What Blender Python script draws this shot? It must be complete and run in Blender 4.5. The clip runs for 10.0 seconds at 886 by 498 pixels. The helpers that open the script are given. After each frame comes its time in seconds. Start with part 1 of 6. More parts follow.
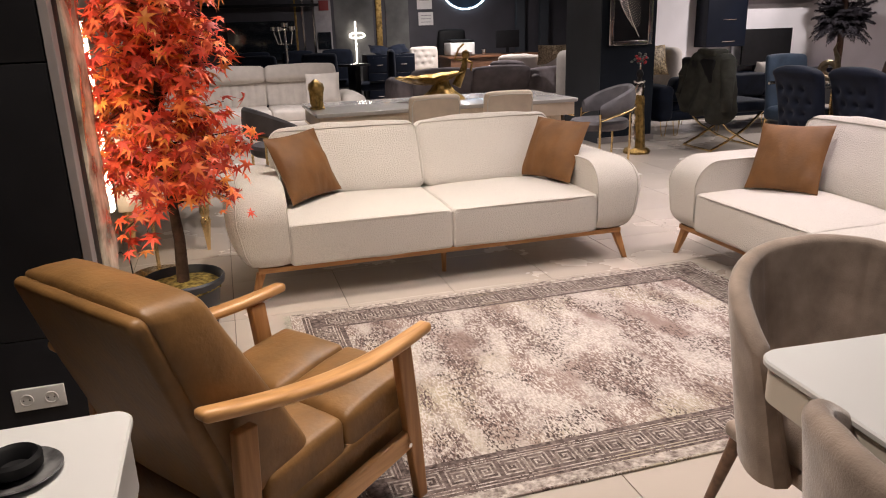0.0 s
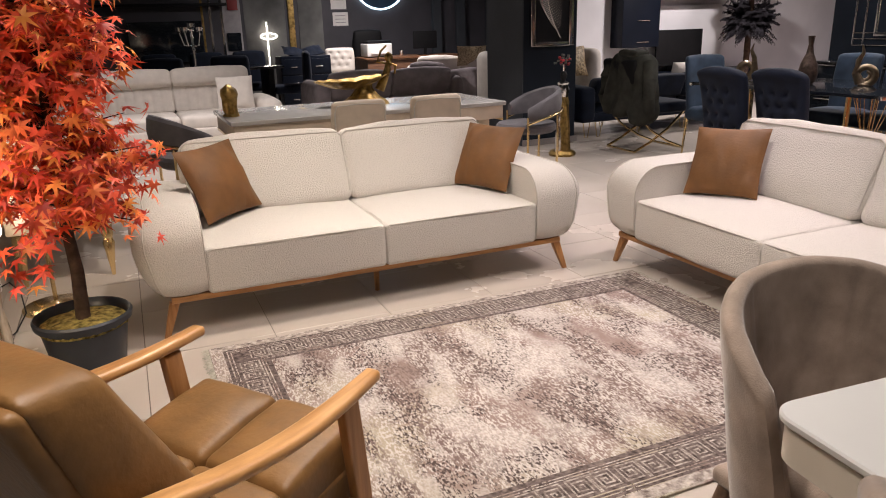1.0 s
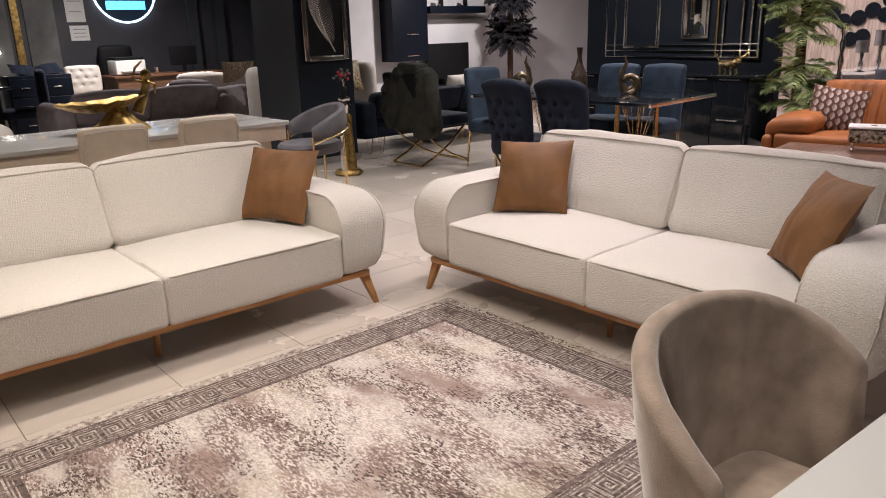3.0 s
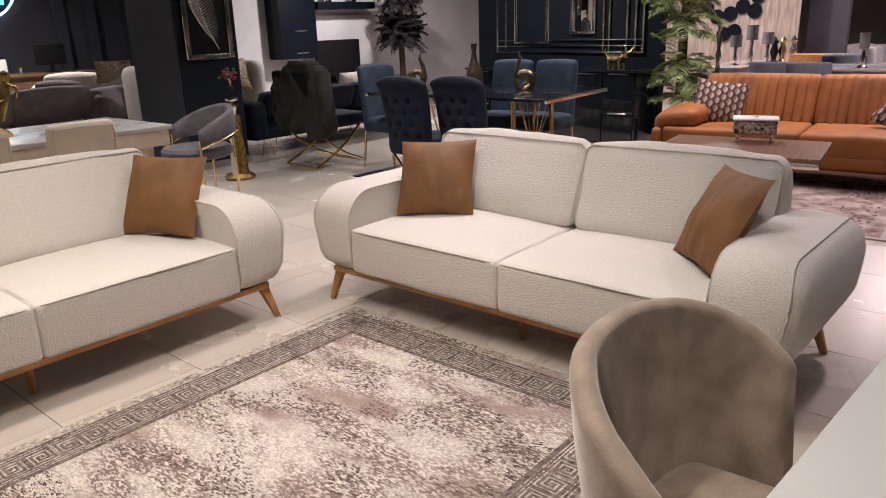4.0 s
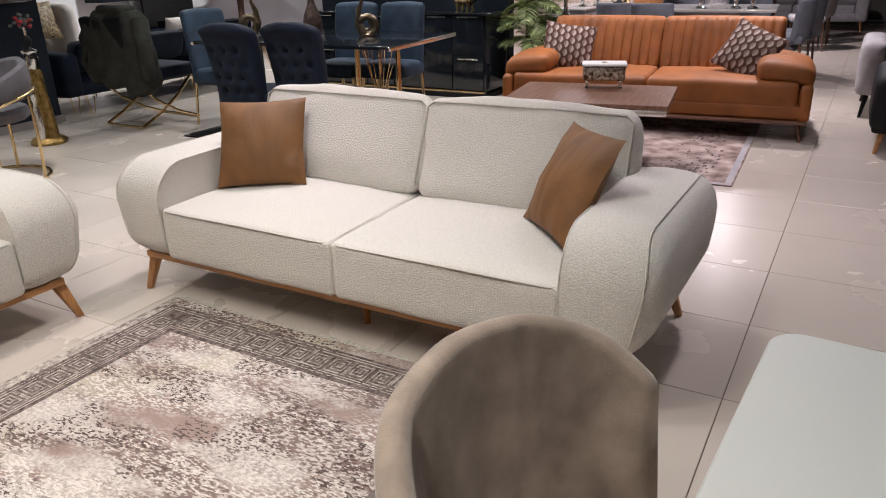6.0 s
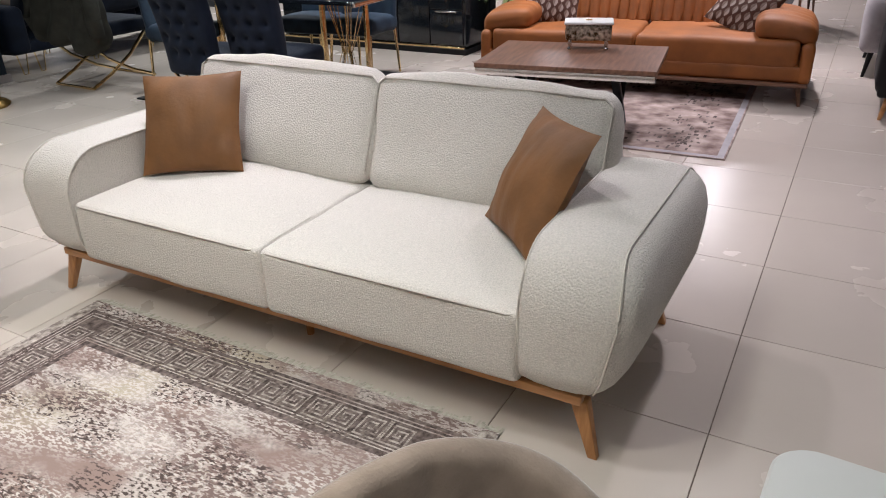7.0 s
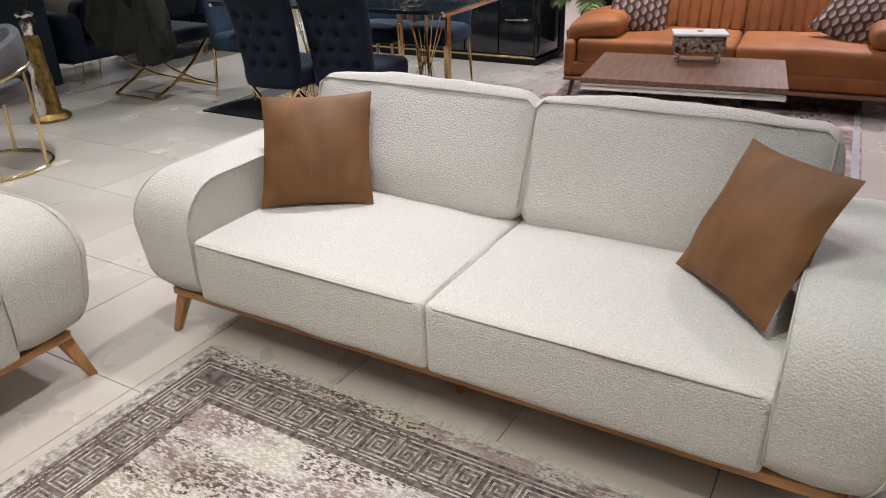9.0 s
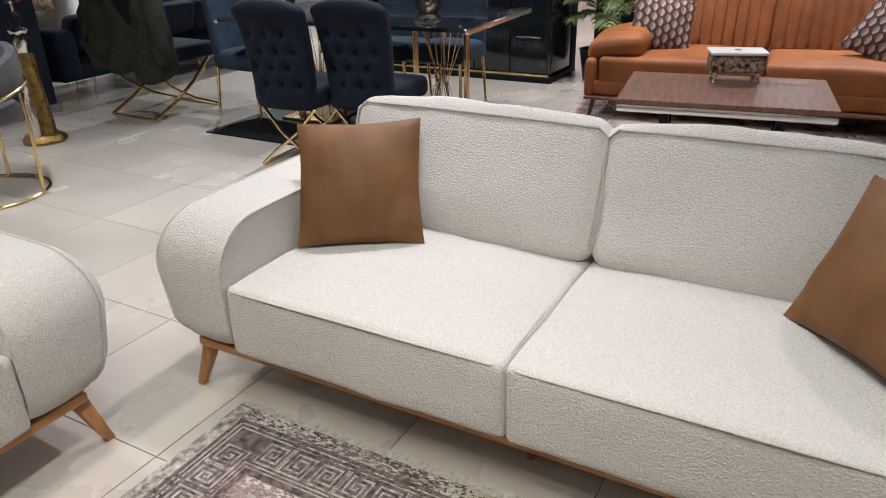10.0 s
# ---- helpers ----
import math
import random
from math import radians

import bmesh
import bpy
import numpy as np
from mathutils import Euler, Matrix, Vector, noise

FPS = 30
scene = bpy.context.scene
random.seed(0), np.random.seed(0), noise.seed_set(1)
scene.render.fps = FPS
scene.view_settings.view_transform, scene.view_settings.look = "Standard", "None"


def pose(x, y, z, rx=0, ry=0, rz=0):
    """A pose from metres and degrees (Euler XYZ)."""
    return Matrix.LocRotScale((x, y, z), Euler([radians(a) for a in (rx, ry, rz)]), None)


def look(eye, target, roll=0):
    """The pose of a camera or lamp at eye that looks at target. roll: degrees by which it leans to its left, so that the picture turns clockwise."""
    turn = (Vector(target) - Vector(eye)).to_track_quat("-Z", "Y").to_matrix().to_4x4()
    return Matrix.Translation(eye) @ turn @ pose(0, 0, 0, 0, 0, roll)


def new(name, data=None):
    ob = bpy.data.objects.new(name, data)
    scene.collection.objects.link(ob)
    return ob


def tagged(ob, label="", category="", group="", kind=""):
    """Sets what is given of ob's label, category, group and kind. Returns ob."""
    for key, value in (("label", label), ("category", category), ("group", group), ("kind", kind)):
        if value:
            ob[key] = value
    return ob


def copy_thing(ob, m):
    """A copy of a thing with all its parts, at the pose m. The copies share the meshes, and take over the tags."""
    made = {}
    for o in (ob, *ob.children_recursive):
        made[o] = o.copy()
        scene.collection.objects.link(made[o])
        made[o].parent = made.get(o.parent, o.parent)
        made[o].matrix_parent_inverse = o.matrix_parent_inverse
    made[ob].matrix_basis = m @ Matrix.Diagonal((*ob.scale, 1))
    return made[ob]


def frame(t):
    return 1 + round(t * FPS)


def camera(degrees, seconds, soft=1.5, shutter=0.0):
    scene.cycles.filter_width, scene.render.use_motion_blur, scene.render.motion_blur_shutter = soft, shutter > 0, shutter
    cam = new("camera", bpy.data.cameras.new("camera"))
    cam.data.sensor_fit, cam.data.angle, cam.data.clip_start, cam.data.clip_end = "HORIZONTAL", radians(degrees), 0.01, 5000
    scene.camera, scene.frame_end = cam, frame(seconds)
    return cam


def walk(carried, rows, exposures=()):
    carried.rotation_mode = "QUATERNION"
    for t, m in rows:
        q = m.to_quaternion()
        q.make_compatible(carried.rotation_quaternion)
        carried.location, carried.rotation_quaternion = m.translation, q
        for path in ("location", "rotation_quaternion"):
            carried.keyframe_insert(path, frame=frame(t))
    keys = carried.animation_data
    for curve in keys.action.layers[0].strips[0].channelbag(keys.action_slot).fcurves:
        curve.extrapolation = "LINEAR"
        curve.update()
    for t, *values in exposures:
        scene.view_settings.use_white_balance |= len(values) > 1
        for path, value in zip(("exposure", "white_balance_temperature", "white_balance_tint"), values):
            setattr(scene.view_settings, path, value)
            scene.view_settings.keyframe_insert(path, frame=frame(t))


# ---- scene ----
# camera and its walk
cam = camera(62.7, 10.0, soft=1.0)
PATH = [
    (0, (-0.104, -0.146, 1.444), (0.47, 1.676, 0.854), -1.8),
    (0.5, (-0.091, -0.005, 1.431), (0.575, 1.787, 0.841), -1.8),
    (1, (-0.08, 0.161, 1.45), (0.701, 1.904, 0.854), -1.7),
    (1.5, (-0.048, 0.297, 1.41), (0.858, 1.982, 0.829), -1.9),
    (2, (-0.01, 0.419, 1.415), (1.023, 2.03, 0.835), -1.8),
    (2.5, (0.038, 0.542, 1.428), (1.195, 2.068, 0.853), -1.7),
    (3, (0.061, 0.642, 1.425), (1.345, 2.063, 0.85), -1.7),
    (4.5, (0.238, 0.832, 1.435), (1.775, 1.953, 0.816), -1.9),
    (5, (0.364, 0.882, 1.44), (1.947, 1.913, 0.781), -1.9),
    (5.5, (0.475, 0.899, 1.429), (2.087, 1.849, 0.723), -1.9),
    (6, (0.547, 0.892, 1.427), (2.175, 1.784, 0.682), -1.6),
    (6.1, (0.556, 0.881, 1.429), (2.184, 1.769, 0.68), -1.6),
    (6.2, (0.714, 0.867, 1.446), (2.342, 1.697, 0.634), -1.7),
    (7.5, (1.027, 1.081, 1.463), (2.59, 1.951, 0.569), -1.8),
    (8, (1.065, 1.213, 1.457), (2.617, 2.098, 0.558), -1.8),
    (8.5, (1.068, 1.383, 1.459), (2.623, 2.273, 0.57), -1.8),
    (9, (1.073, 1.573, 1.46), (2.642, 2.46, 0.593), -1.7),
    (9.5, (1.117, 1.739, 1.456), (2.703, 2.617, 0.609), -1.6),
    (10, (1.205, 1.922, 1.439), (2.809, 2.779, 0.606), -1.4),
]
walk(cam, [(t, look(eye, target, roll)) for t, eye, target, roll in PATH],
     [(0.0, 0.08, 6750, 17), (2.5, 0.0, 6600, 14), (4.5, 0.0, 6600, 14), (5.5, 0.05, 6350, 10), (6.0, 0.08, 6170, 8), (7.5, 0.08, 5920, 4), (10.0, 0.0, 5920, 3)])

# world and ceiling lights
world = bpy.data.worlds.new("world")
scene.world = world
world.use_nodes = True
world.node_tree.nodes["Background"].inputs[0].default_value = (0.35, 0.38, 0.45, 1)
world.node_tree.nodes["Background"].inputs[1].default_value = 0.05
CEILING = 3.0


def lamp(x, y, watts, colour, spread=112, size=0.17):
    data = bpy.data.lights.new("ceiling_spot_light", "AREA")
    data.shape, data.size, data.energy, data.color = "DISK", size, watts, colour
    data.spread = radians(spread)
    ob = new("ceiling_spot_light", data)
    ob.matrix_world = pose(x, y, CEILING - 0.06)
    return ob


WARM, NEUTRAL, PINK = (1.0, 0.91, 0.80), (1.0, 0.96, 0.94), (1.0, 0.87, 0.90)
LAMPS = [
    (0.8, 3.75, 24, WARM), (2.0, 2.45, 15, NEUTRAL), (1.25, 2.3, 20, WARM), (-0.1, 1.3, 21, WARM), (3.9, 3.3, 30, PINK), (1.6, -0.9, 13, NEUTRAL),
    (4.7, 1.0, 25, PINK), (8.0, 1.6, 48, PINK), (6.7, 3.2, 27, PINK), (3.4, 5.4, 26, NEUTRAL), (1.6, 6.9, 40, NEUTRAL),
    (5.4, 5.2, 16, NEUTRAL), (6.9, 5.4, 36, NEUTRAL, 150), (8.5, 8.3, 112, NEUTRAL, 175), (0.5, 8.3, 28, NEUTRAL), (4.2, 12.0, 110, NEUTRAL, 160), (10.3, 4.9, 105, PINK, 175), (12.0, 2.2, 95, PINK, 150),
]
for row in LAMPS:
    lamp(*row)


# ---------------------------------------------------------------- materials
def mat(name, c, rough=0.6, metal=0.0, var=0.15, scale=6.0, bump=0.0, bscale=80.0, c2=None, sheen=0.0, coat=0.0, rand=0.0, island=0.0, detail=4.0, rvar=0.0, placed=False, depth=0.004):
    """A surface with two scales of variation: blotches of colour and a fine relief."""
    m = bpy.data.materials.new(name)
    m.use_nodes = True
    n, k = m.node_tree.nodes, m.node_tree.links
    b = n["Principled BSDF"]
    b.inputs["Roughness"].default_value, b.inputs["Metallic"].default_value = rough, metal
    b.inputs["Coat Weight"].default_value, b.inputs["Coat Roughness"].default_value = coat, 0.08
    b.inputs["Sheen Weight"].default_value, b.inputs["Sheen Roughness"].default_value = sheen, 0.4
    if rough >= 0.75 or (max(c) < 0.03 and rough > 0.3):
        b.inputs["Specular IOR Level"].default_value = 0.2
    co = n.new("ShaderNodeTexCoord")
    no = n.new("ShaderNodeTexNoise")
    no.inputs["Scale"].default_value, no.inputs["Detail"].default_value = scale, detail
    where = n.new("ShaderNodeNewGeometry").outputs["Position"] if placed else co.outputs["Object"]
    k.new(where, no.inputs["Vector"])
    ramp = n.new("ShaderNodeValToRGB")
    ramp.color_ramp.elements[0].position, ramp.color_ramp.elements[1].position = 0.32, 0.68
    lo = [v * (1 - var) for v in c]
    hi = list(c2) if c2 else [min(1, v * (1 + var)) for v in c]
    ramp.color_ramp.elements[0].color, ramp.color_ramp.elements[1].color = (*lo, 1), (*hi, 1)
    k.new(no.outputs["Fac"], ramp.inputs["Fac"])
    out = ramp.outputs["Color"]
    if rand or island:
        src = n.new("ShaderNodeObjectInfo").outputs["Random"] if rand else n.new("ShaderNodeNewGeometry").outputs["Random Per Island"]
        mul = n.new("ShaderNodeMath")
        mul.operation = "MULTIPLY_ADD"
        mul.inputs[1].default_value, mul.inputs[2].default_value = 2 * (rand or island), 1 - (rand or island)
        k.new(src, mul.inputs[0])
        hsv = n.new("ShaderNodeHueSaturation")
        k.new(mul.outputs[0], hsv.inputs["Value"])
        k.new(out, hsv.inputs["Color"])
        out = hsv.outputs["Color"]
    k.new(out, b.inputs["Base Color"])
    if rvar:
        mr = n.new("ShaderNodeMapRange")
        mr.inputs["To Min"].default_value, mr.inputs["To Max"].default_value = max(0.02, rough - rvar), rough + rvar
        k.new(no.outputs["Fac"], mr.inputs["Value"])
        k.new(mr.outputs["Result"], b.inputs["Roughness"])
    if bump:
        fine = n.new("ShaderNodeTexNoise")
        fine.inputs["Scale"].default_value, fine.inputs["Detail"].default_value = bscale, 3.0
        k.new(co.outputs["Object"], fine.inputs["Vector"])
        bu = n.new("ShaderNodeBump")
        bu.inputs["Strength"].default_value, bu.inputs["Distance"].default_value = bump, depth
        k.new(fine.outputs["Fac"], bu.inputs["Height"])
        k.new(bu.outputs["Normal"], b.inputs["Normal"])
    return m


def glow(name, c, strength):
    m = bpy.data.materials.new(name)
    m.use_nodes = True
    b = m.node_tree.nodes["Principled BSDF"]
    b.inputs["Base Color"].default_value = (*c, 1)
    b.inputs["Emission Color"].default_value, b.inputs["Emission Strength"].default_value = (*c, 1), strength
    return m


def wood(name, c, c2, rough=0.4, stretch=(1.5, 14, 14)):
    """Grain drawn out along the first axis."""
    m = mat(name, c, rough, c2=c2, var=0.2, scale=3.0, bump=0.08, bscale=120)
    n, k = m.node_tree.nodes, m.node_tree.links
    mp = n.new("ShaderNodeMapping")
    mp.inputs["Scale"].default_value = stretch
    no = next(q for q in n if q.type == "TEX_NOISE")
    k.new(next(q for q in n if q.type == "TEX_COORD").outputs["Object"], mp.inputs["Vector"])
    k.new(mp.outputs["Vector"], no.inputs["Vector"])
    no.inputs["Detail"].default_value = 8
    return m


BOUCLE = mat("boucle_cream", (0.615, 0.58, 0.53), 0.95, var=0.10, scale=200, bump=0.95, bscale=175, sheen=0.15, detail=1.5, depth=0.0065)
PIPING = mat("piping_cream", (0.53, 0.495, 0.445), 0.95, var=0.1, scale=120)
OAK = wood("oiled_beech", (0.38, 0.17, 0.055), (0.50, 0.25, 0.095))
OAK_Y = wood("oiled_beech_arm", (0.50, 0.25, 0.088), (0.62, 0.34, 0.135), 0.32, (16, 1.2, 16))
OAK_Z = wood("oiled_beech_leg", (0.36, 0.16, 0.05), (0.48, 0.235, 0.09), 0.4, (16, 16, 1.2))
OAK_DARK = wood("walnut_brown", (0.12, 0.055, 0.03), (0.19, 0.095, 0.055), 0.45)
TAN = mat("tan_leather", (0.205, 0.104, 0.033), 0.48, var=0.22, scale=9, bump=0.35, bscale=60, rvar=0.1)
COGNAC = mat("cognac_leather", (0.165, 0.071, 0.019), 0.66, var=0.16, scale=9, bump=0.30, bscale=70, rvar=0.08)
ORANGE = mat("orange_leather", (0.265, 0.086, 0.016), 0.62, var=0.22, scale=5, bump=0.2, bscale=120, rvar=0.08)
TAUPE = mat("taupe_velvet", (0.31, 0.245, 0.20), 0.9, var=0.25, scale=11, bump=0.35, bscale=220, sheen=0.45)
BEIGE = mat("beige_leatherette", (0.55, 0.46, 0.36), 0.6, var=0.08, scale=10, bump=0.1)
LACQUER = mat("white_lacquer", (0.58, 0.58, 0.57), 0.38, var=0.02, scale=2)
LACQUER_EDGE = mat("cream_lacquer_edge", (0.62, 0.57, 0.48), 0.28, var=0.04, scale=3)
GREYTOP = mat("grey_lacquer", (0.42, 0.405, 0.385), 0.2, var=0.04, scale=2, coat=0.3)
NAVY = mat("navy_velvet", (0.006, 0.010, 0.021), 0.8, var=0.3, scale=7, bump=0.3, bscale=200, sheen=0.06)
BLUE = mat("blue_velvet", (0.030, 0.048, 0.076), 0.75, var=0.3, scale=6, bump=0.2, bscale=200, sheen=0.1)
GREYVELVET = mat("grey_velvet", (0.105, 0.098, 0.105), 0.85, var=0.2, scale=8, bump=0.2, bscale=200, sheen=0.1)
MAUVE = mat("grey_mauve_fabric", (0.23, 0.20, 0.21), 0.9, var=0.15, scale=9, bump=0.25, bscale=160)
LIGHTGREY = mat("light_grey_fabric", (0.34, 0.32, 0.33), 0.9, var=0.1, scale=12, bump=0.3, bscale=150)
OFFWHITE = mat("off_white_fabric", (0.62, 0.57, 0.52), 0.9, var=0.06, scale=12, bump=0.3, bscale=150)
BLACKGLOSS = mat("black_lacquer", (0.010, 0.013, 0.017), 0.12, var=0.2, scale=3, coat=0.5)
GOLD = mat("polished_gold", (0.80, 0.60, 0.31), 0.22, 1.0, var=0.1, scale=8)
OLDGOLD = mat("antique_gold", (0.34, 0.225, 0.08), 0.45, 1.0, var=0.5, scale=22, bump=0.4, bscale=60)
SILVER = mat("polished_silver", (0.78, 0.77, 0.75), 0.16, 1.0, var=0.08, scale=10)
SILVERLEAF = mat("silver_leaf", (0.42, 0.40, 0.36), 0.35, 0.8, var=0.6, scale=45, bump=0.6, bscale=60)
BLACK = mat("black_satin", (0.007, 0.007, 0.008), 0.55, var=0.2, scale=10)
POT = mat("anthracite_plastic", (0.020, 0.023, 0.030), 0.42, var=0.15, scale=10, bump=0.05)
BARK = mat("brown_bark", (0.060, 0.035, 0.024), 0.85, var=0.4, scale=25, bump=0.8, bscale=50)
MOSS = mat("dry_moss", (0.20, 0.15, 0.030), 0.95, var=0.7, scale=40, bump=1.0, bscale=50, c2=(0.42, 0.33, 0.10))
PLASTICWHITE = mat("white_plastic", (0.72, 0.72, 0.70), 0.35, var=0.03)
PAPER = mat("paper", (0.70, 0.68, 0.66), 0.7, var=0.05)


def leafy(name, stops, rough=0.5):
    """Leaves that each take a colour of their own between the stops."""
    m = bpy.data.materials.new(name)
    m.use_nodes = True
    n, k = m.node_tree.nodes, m.node_tree.links
    ramp = n.new("ShaderNodeValToRGB")
    while len(ramp.color_ramp.elements) < len(stops):
        ramp.color_ramp.elements.new(0.5)
    for e, (p, c) in zip(ramp.color_ramp.elements, stops):
        e.position, e.color = p, (*c, 1)
    k.new(n.new("ShaderNodeNewGeometry").outputs["Random Per Island"], ramp.inputs["Fac"])
    b = n["Principled BSDF"]
    b.inputs["Roughness"].default_value = rough
    k.new(ramp.outputs["Color"], b.inputs["Base Color"])
    b.inputs["Transmission Weight"].default_value = 0.0
    return m


MAPLE = leafy("maple_leaf", [(0.0, (0.42, 0.030, 0.020)), (0.45, (0.72, 0.075, 0.030)), (0.8, (0.84, 0.17, 0.05)), (1.0, (0.90, 0.33, 0.06))])
PALM = leafy("palm_leaf", [(0.0, (0.07, 0.12, 0.04)), (0.5, (0.22, 0.30, 0.11)), (1.0, (0.46, 0.52, 0.22))])
FEATHER = leafy("dark_feather", [(0.0, (0.006, 0.005, 0.008)), (1.0, (0.018, 0.014, 0.020))], 0.95)


# ---------------------------------------------------------------- mesh helpers
def part(name, bm, material, parent=None, label="", smooth=True, m=None):
    """Links a bmesh as one mesh object under its thing."""
    me = bpy.data.meshes.new(name)
    bm.to_mesh(me)
    bm.free()
    if smooth:
        me.shade_smooth()
        me.set_sharp_from_angle(angle=radians(38))
    for one in material if isinstance(material, (list, tuple)) else [material]:
        me.materials.append(one)
    ob = new(name, me)
    ob.parent = parent
    if m is not None:
        ob.matrix_basis = m
    if label:
        ob["label"] = label
    return ob


def thing(name, m, label, category, group="", kind=""):
    ob = new(name)
    ob.empty_display_size = 0.1
    ob.matrix_basis = m
    return tagged(ob, label, category, group, kind)


def soft(bm, c, s, r, cuts=(4, 4, 4), crown=0.0, wrinkle=0.0, fn=None, top_only=False, mi=0):
    """A box with rounded edges and swelling faces: centre, size, edge radius."""
    h = [v / 2 for v in s]
    r = min(r, *[v * 0.98 for v in h])
    axes = []
    for a in range(3):
        inner = h[a] - r
        mid = [(-inner + 2 * inner * i / cuts[a]) for i in range(cuts[a] + 1)] if inner > 1e-5 else [0.0]
        lo = [-h[a] + r * f for f in (0.0, 0.18, 0.5)]
        axes.append(lo + mid + [-v for v in reversed(lo)])
    n = [len(a) for a in axes]
    verts = {}

    def vert(i, j, k):
        if (i, j, k) not in verts:
            p = Vector((axes[0][i], axes[1][j], axes[2][k]))
            q = Vector([max(-(h[a] - r), min(h[a] - r, p[a])) for a in range(3)])
            d = p - q
            if d.length > 1e-9:
                d = Vector([math.tan(max(-1.0, min(1.0, v / r)) * math.pi / 4) for v in d])
                q = q + d.normalized() * r
            u = [q[a] / h[a] for a in range(3)]
            if crown:
                swell = [(1 - u[1] ** 2) * (1 - u[2] ** 2), (1 - u[0] ** 2) * (1 - u[2] ** 2), (1 - u[0] ** 2) * (1 - u[1] ** 2)]
                for a in range(3):
                    if top_only and a != 2:
                        continue
                    q[a] += crown * max(0, swell[a]) * (u[a] if abs(u[a]) > 0.5 else 0)
            q = q + Vector(c)
            if wrinkle:
                q = q + wrinkle * noise.noise_vector(q * 6.0) + 0.4 * wrinkle * noise.noise_vector(q * 17.0)
            if fn:
                q = fn(q)
            verts[(i, j, k)] = bm.verts.new(q)
        return verts[(i, j, k)]

    def quad(a, b, c_, d):
        f = bm.faces.new((a, b, c_, d))
        f.material_index = mi

    for i in range(n[0] - 1):
        for j in range(n[1] - 1):
            for k, flip in ((0, True), (n[2] - 1, False)):
                v = [vert(i, j, k), vert(i + 1, j, k), vert(i + 1, j + 1, k), vert(i, j + 1, k)]
                quad(*(reversed(v) if flip else v))
    for i in range(n[0] - 1):
        for k in range(n[2] - 1):
            for j, flip in ((0, False), (n[1] - 1, True)):
                v = [vert(i, j, k), vert(i + 1, j, k), vert(i + 1, j, k + 1), vert(i, j, k + 1)]
                quad(*(reversed(v) if flip else v))
    for j in range(n[1] - 1):
        for k in range(n[2] - 1):
            for i, flip in ((0, True), (n[0] - 1, False)):
                v = [vert(i, j, k), vert(i, j + 1, k), vert(i, j + 1, k + 1), vert(i, j, k + 1)]
                quad(*(reversed(v) if flip else v))
    return bm


def box(c, s, r=0.004, fn=None, bm=None, mi=0):
    return soft(bm or bmesh.new(), c, s, r, (1, 1, 1), fn=fn, mi=mi)


def tube(points, r, bm=None, seg=8, r2=None, mi=0, cap=True):
    """A round bar along points; r2: its radius at the far end."""
    bm = bm or bmesh.new()
    pts = [Vector(p) for p in points]
    rings = []
    up = Vector((0.13, 0.21, 0.97)).normalized()
    for i, p in enumerate(pts):
        d = (pts[min(i + 1, len(pts) - 1)] - pts[max(i - 1, 0)]).normalized()
        a = d.cross(up)
        a = a.normalized() if a.length > 0.05 else d.cross(Vector((1, 0, 0))).normalized()
        b = d.cross(a)
        rr = r if r2 is None else r + (r2 - r) * i / (len(pts) - 1)
        rings.append([bm.verts.new(p + rr * (math.cos(t) * a + math.sin(t) * b)) for t in [2 * math.pi * q / seg for q in range(seg)]])
    for one, two in zip(rings, rings[1:]):
        for q in range(seg):
            bm.faces.new((one[q], two[q], two[(q + 1) % seg], one[(q + 1) % seg])).material_index = mi
    if cap:
        bm.faces.new(rings[0]).material_index = mi
        bm.faces.new(list(reversed(rings[-1]))).material_index = mi
    bmesh.ops.recalc_face_normals(bm, faces=bm.faces[-seg * (len(pts) - 1) - 2:])
    return bm


def lathe(profile, bm=None, seg=24, c=(0, 0), mi=0, fn=None):
    """A turned shape from (radius, height) pairs."""
    bm = bm or bmesh.new()
    rings = []
    for r, z in profile:
        ring = []
        for q in range(seg):
            t = 2 * math.pi * q / seg
            p = Vector((c[0] + max(r, 0.0004) * math.cos(t), c[1] + max(r, 0.0004) * math.sin(t), z))
            ring.append(bm.verts.new(fn(p) if fn else p))
        rings.append(ring)
    for one, two in zip(rings, rings[1:]):
        for q in range(seg):
            bm.faces.new((one[q], one[(q + 1) % seg], two[(q + 1) % seg], two[q])).material_index = mi
    bm.faces.new(list(reversed(rings[0]))).material_index = mi
    bm.faces.new(rings[-1]).material_index = mi
    return bm


def leg(top, foot, r1, r2, bm=None, seg=10):
    """A tapered, splayed leg with a flat foot."""
    bm = bm or bmesh.new()
    ring = []
    for p, r in ((top, r1), (foot, r2)):
        ring.append([bm.verts.new((p[0] + r * math.cos(2 * math.pi * q / seg), p[1] + r * math.sin(2 * math.pi * q / seg), p[2])) for q in range(seg)])
    for q in range(seg):
        bm.faces.new((ring[0][(q + 1) % seg], ring[0][q], ring[1][q], ring[1][(q + 1) % seg]))
    bm.faces.new(ring[0])
    bm.faces.new(list(reversed(ring[1])))
    return bm


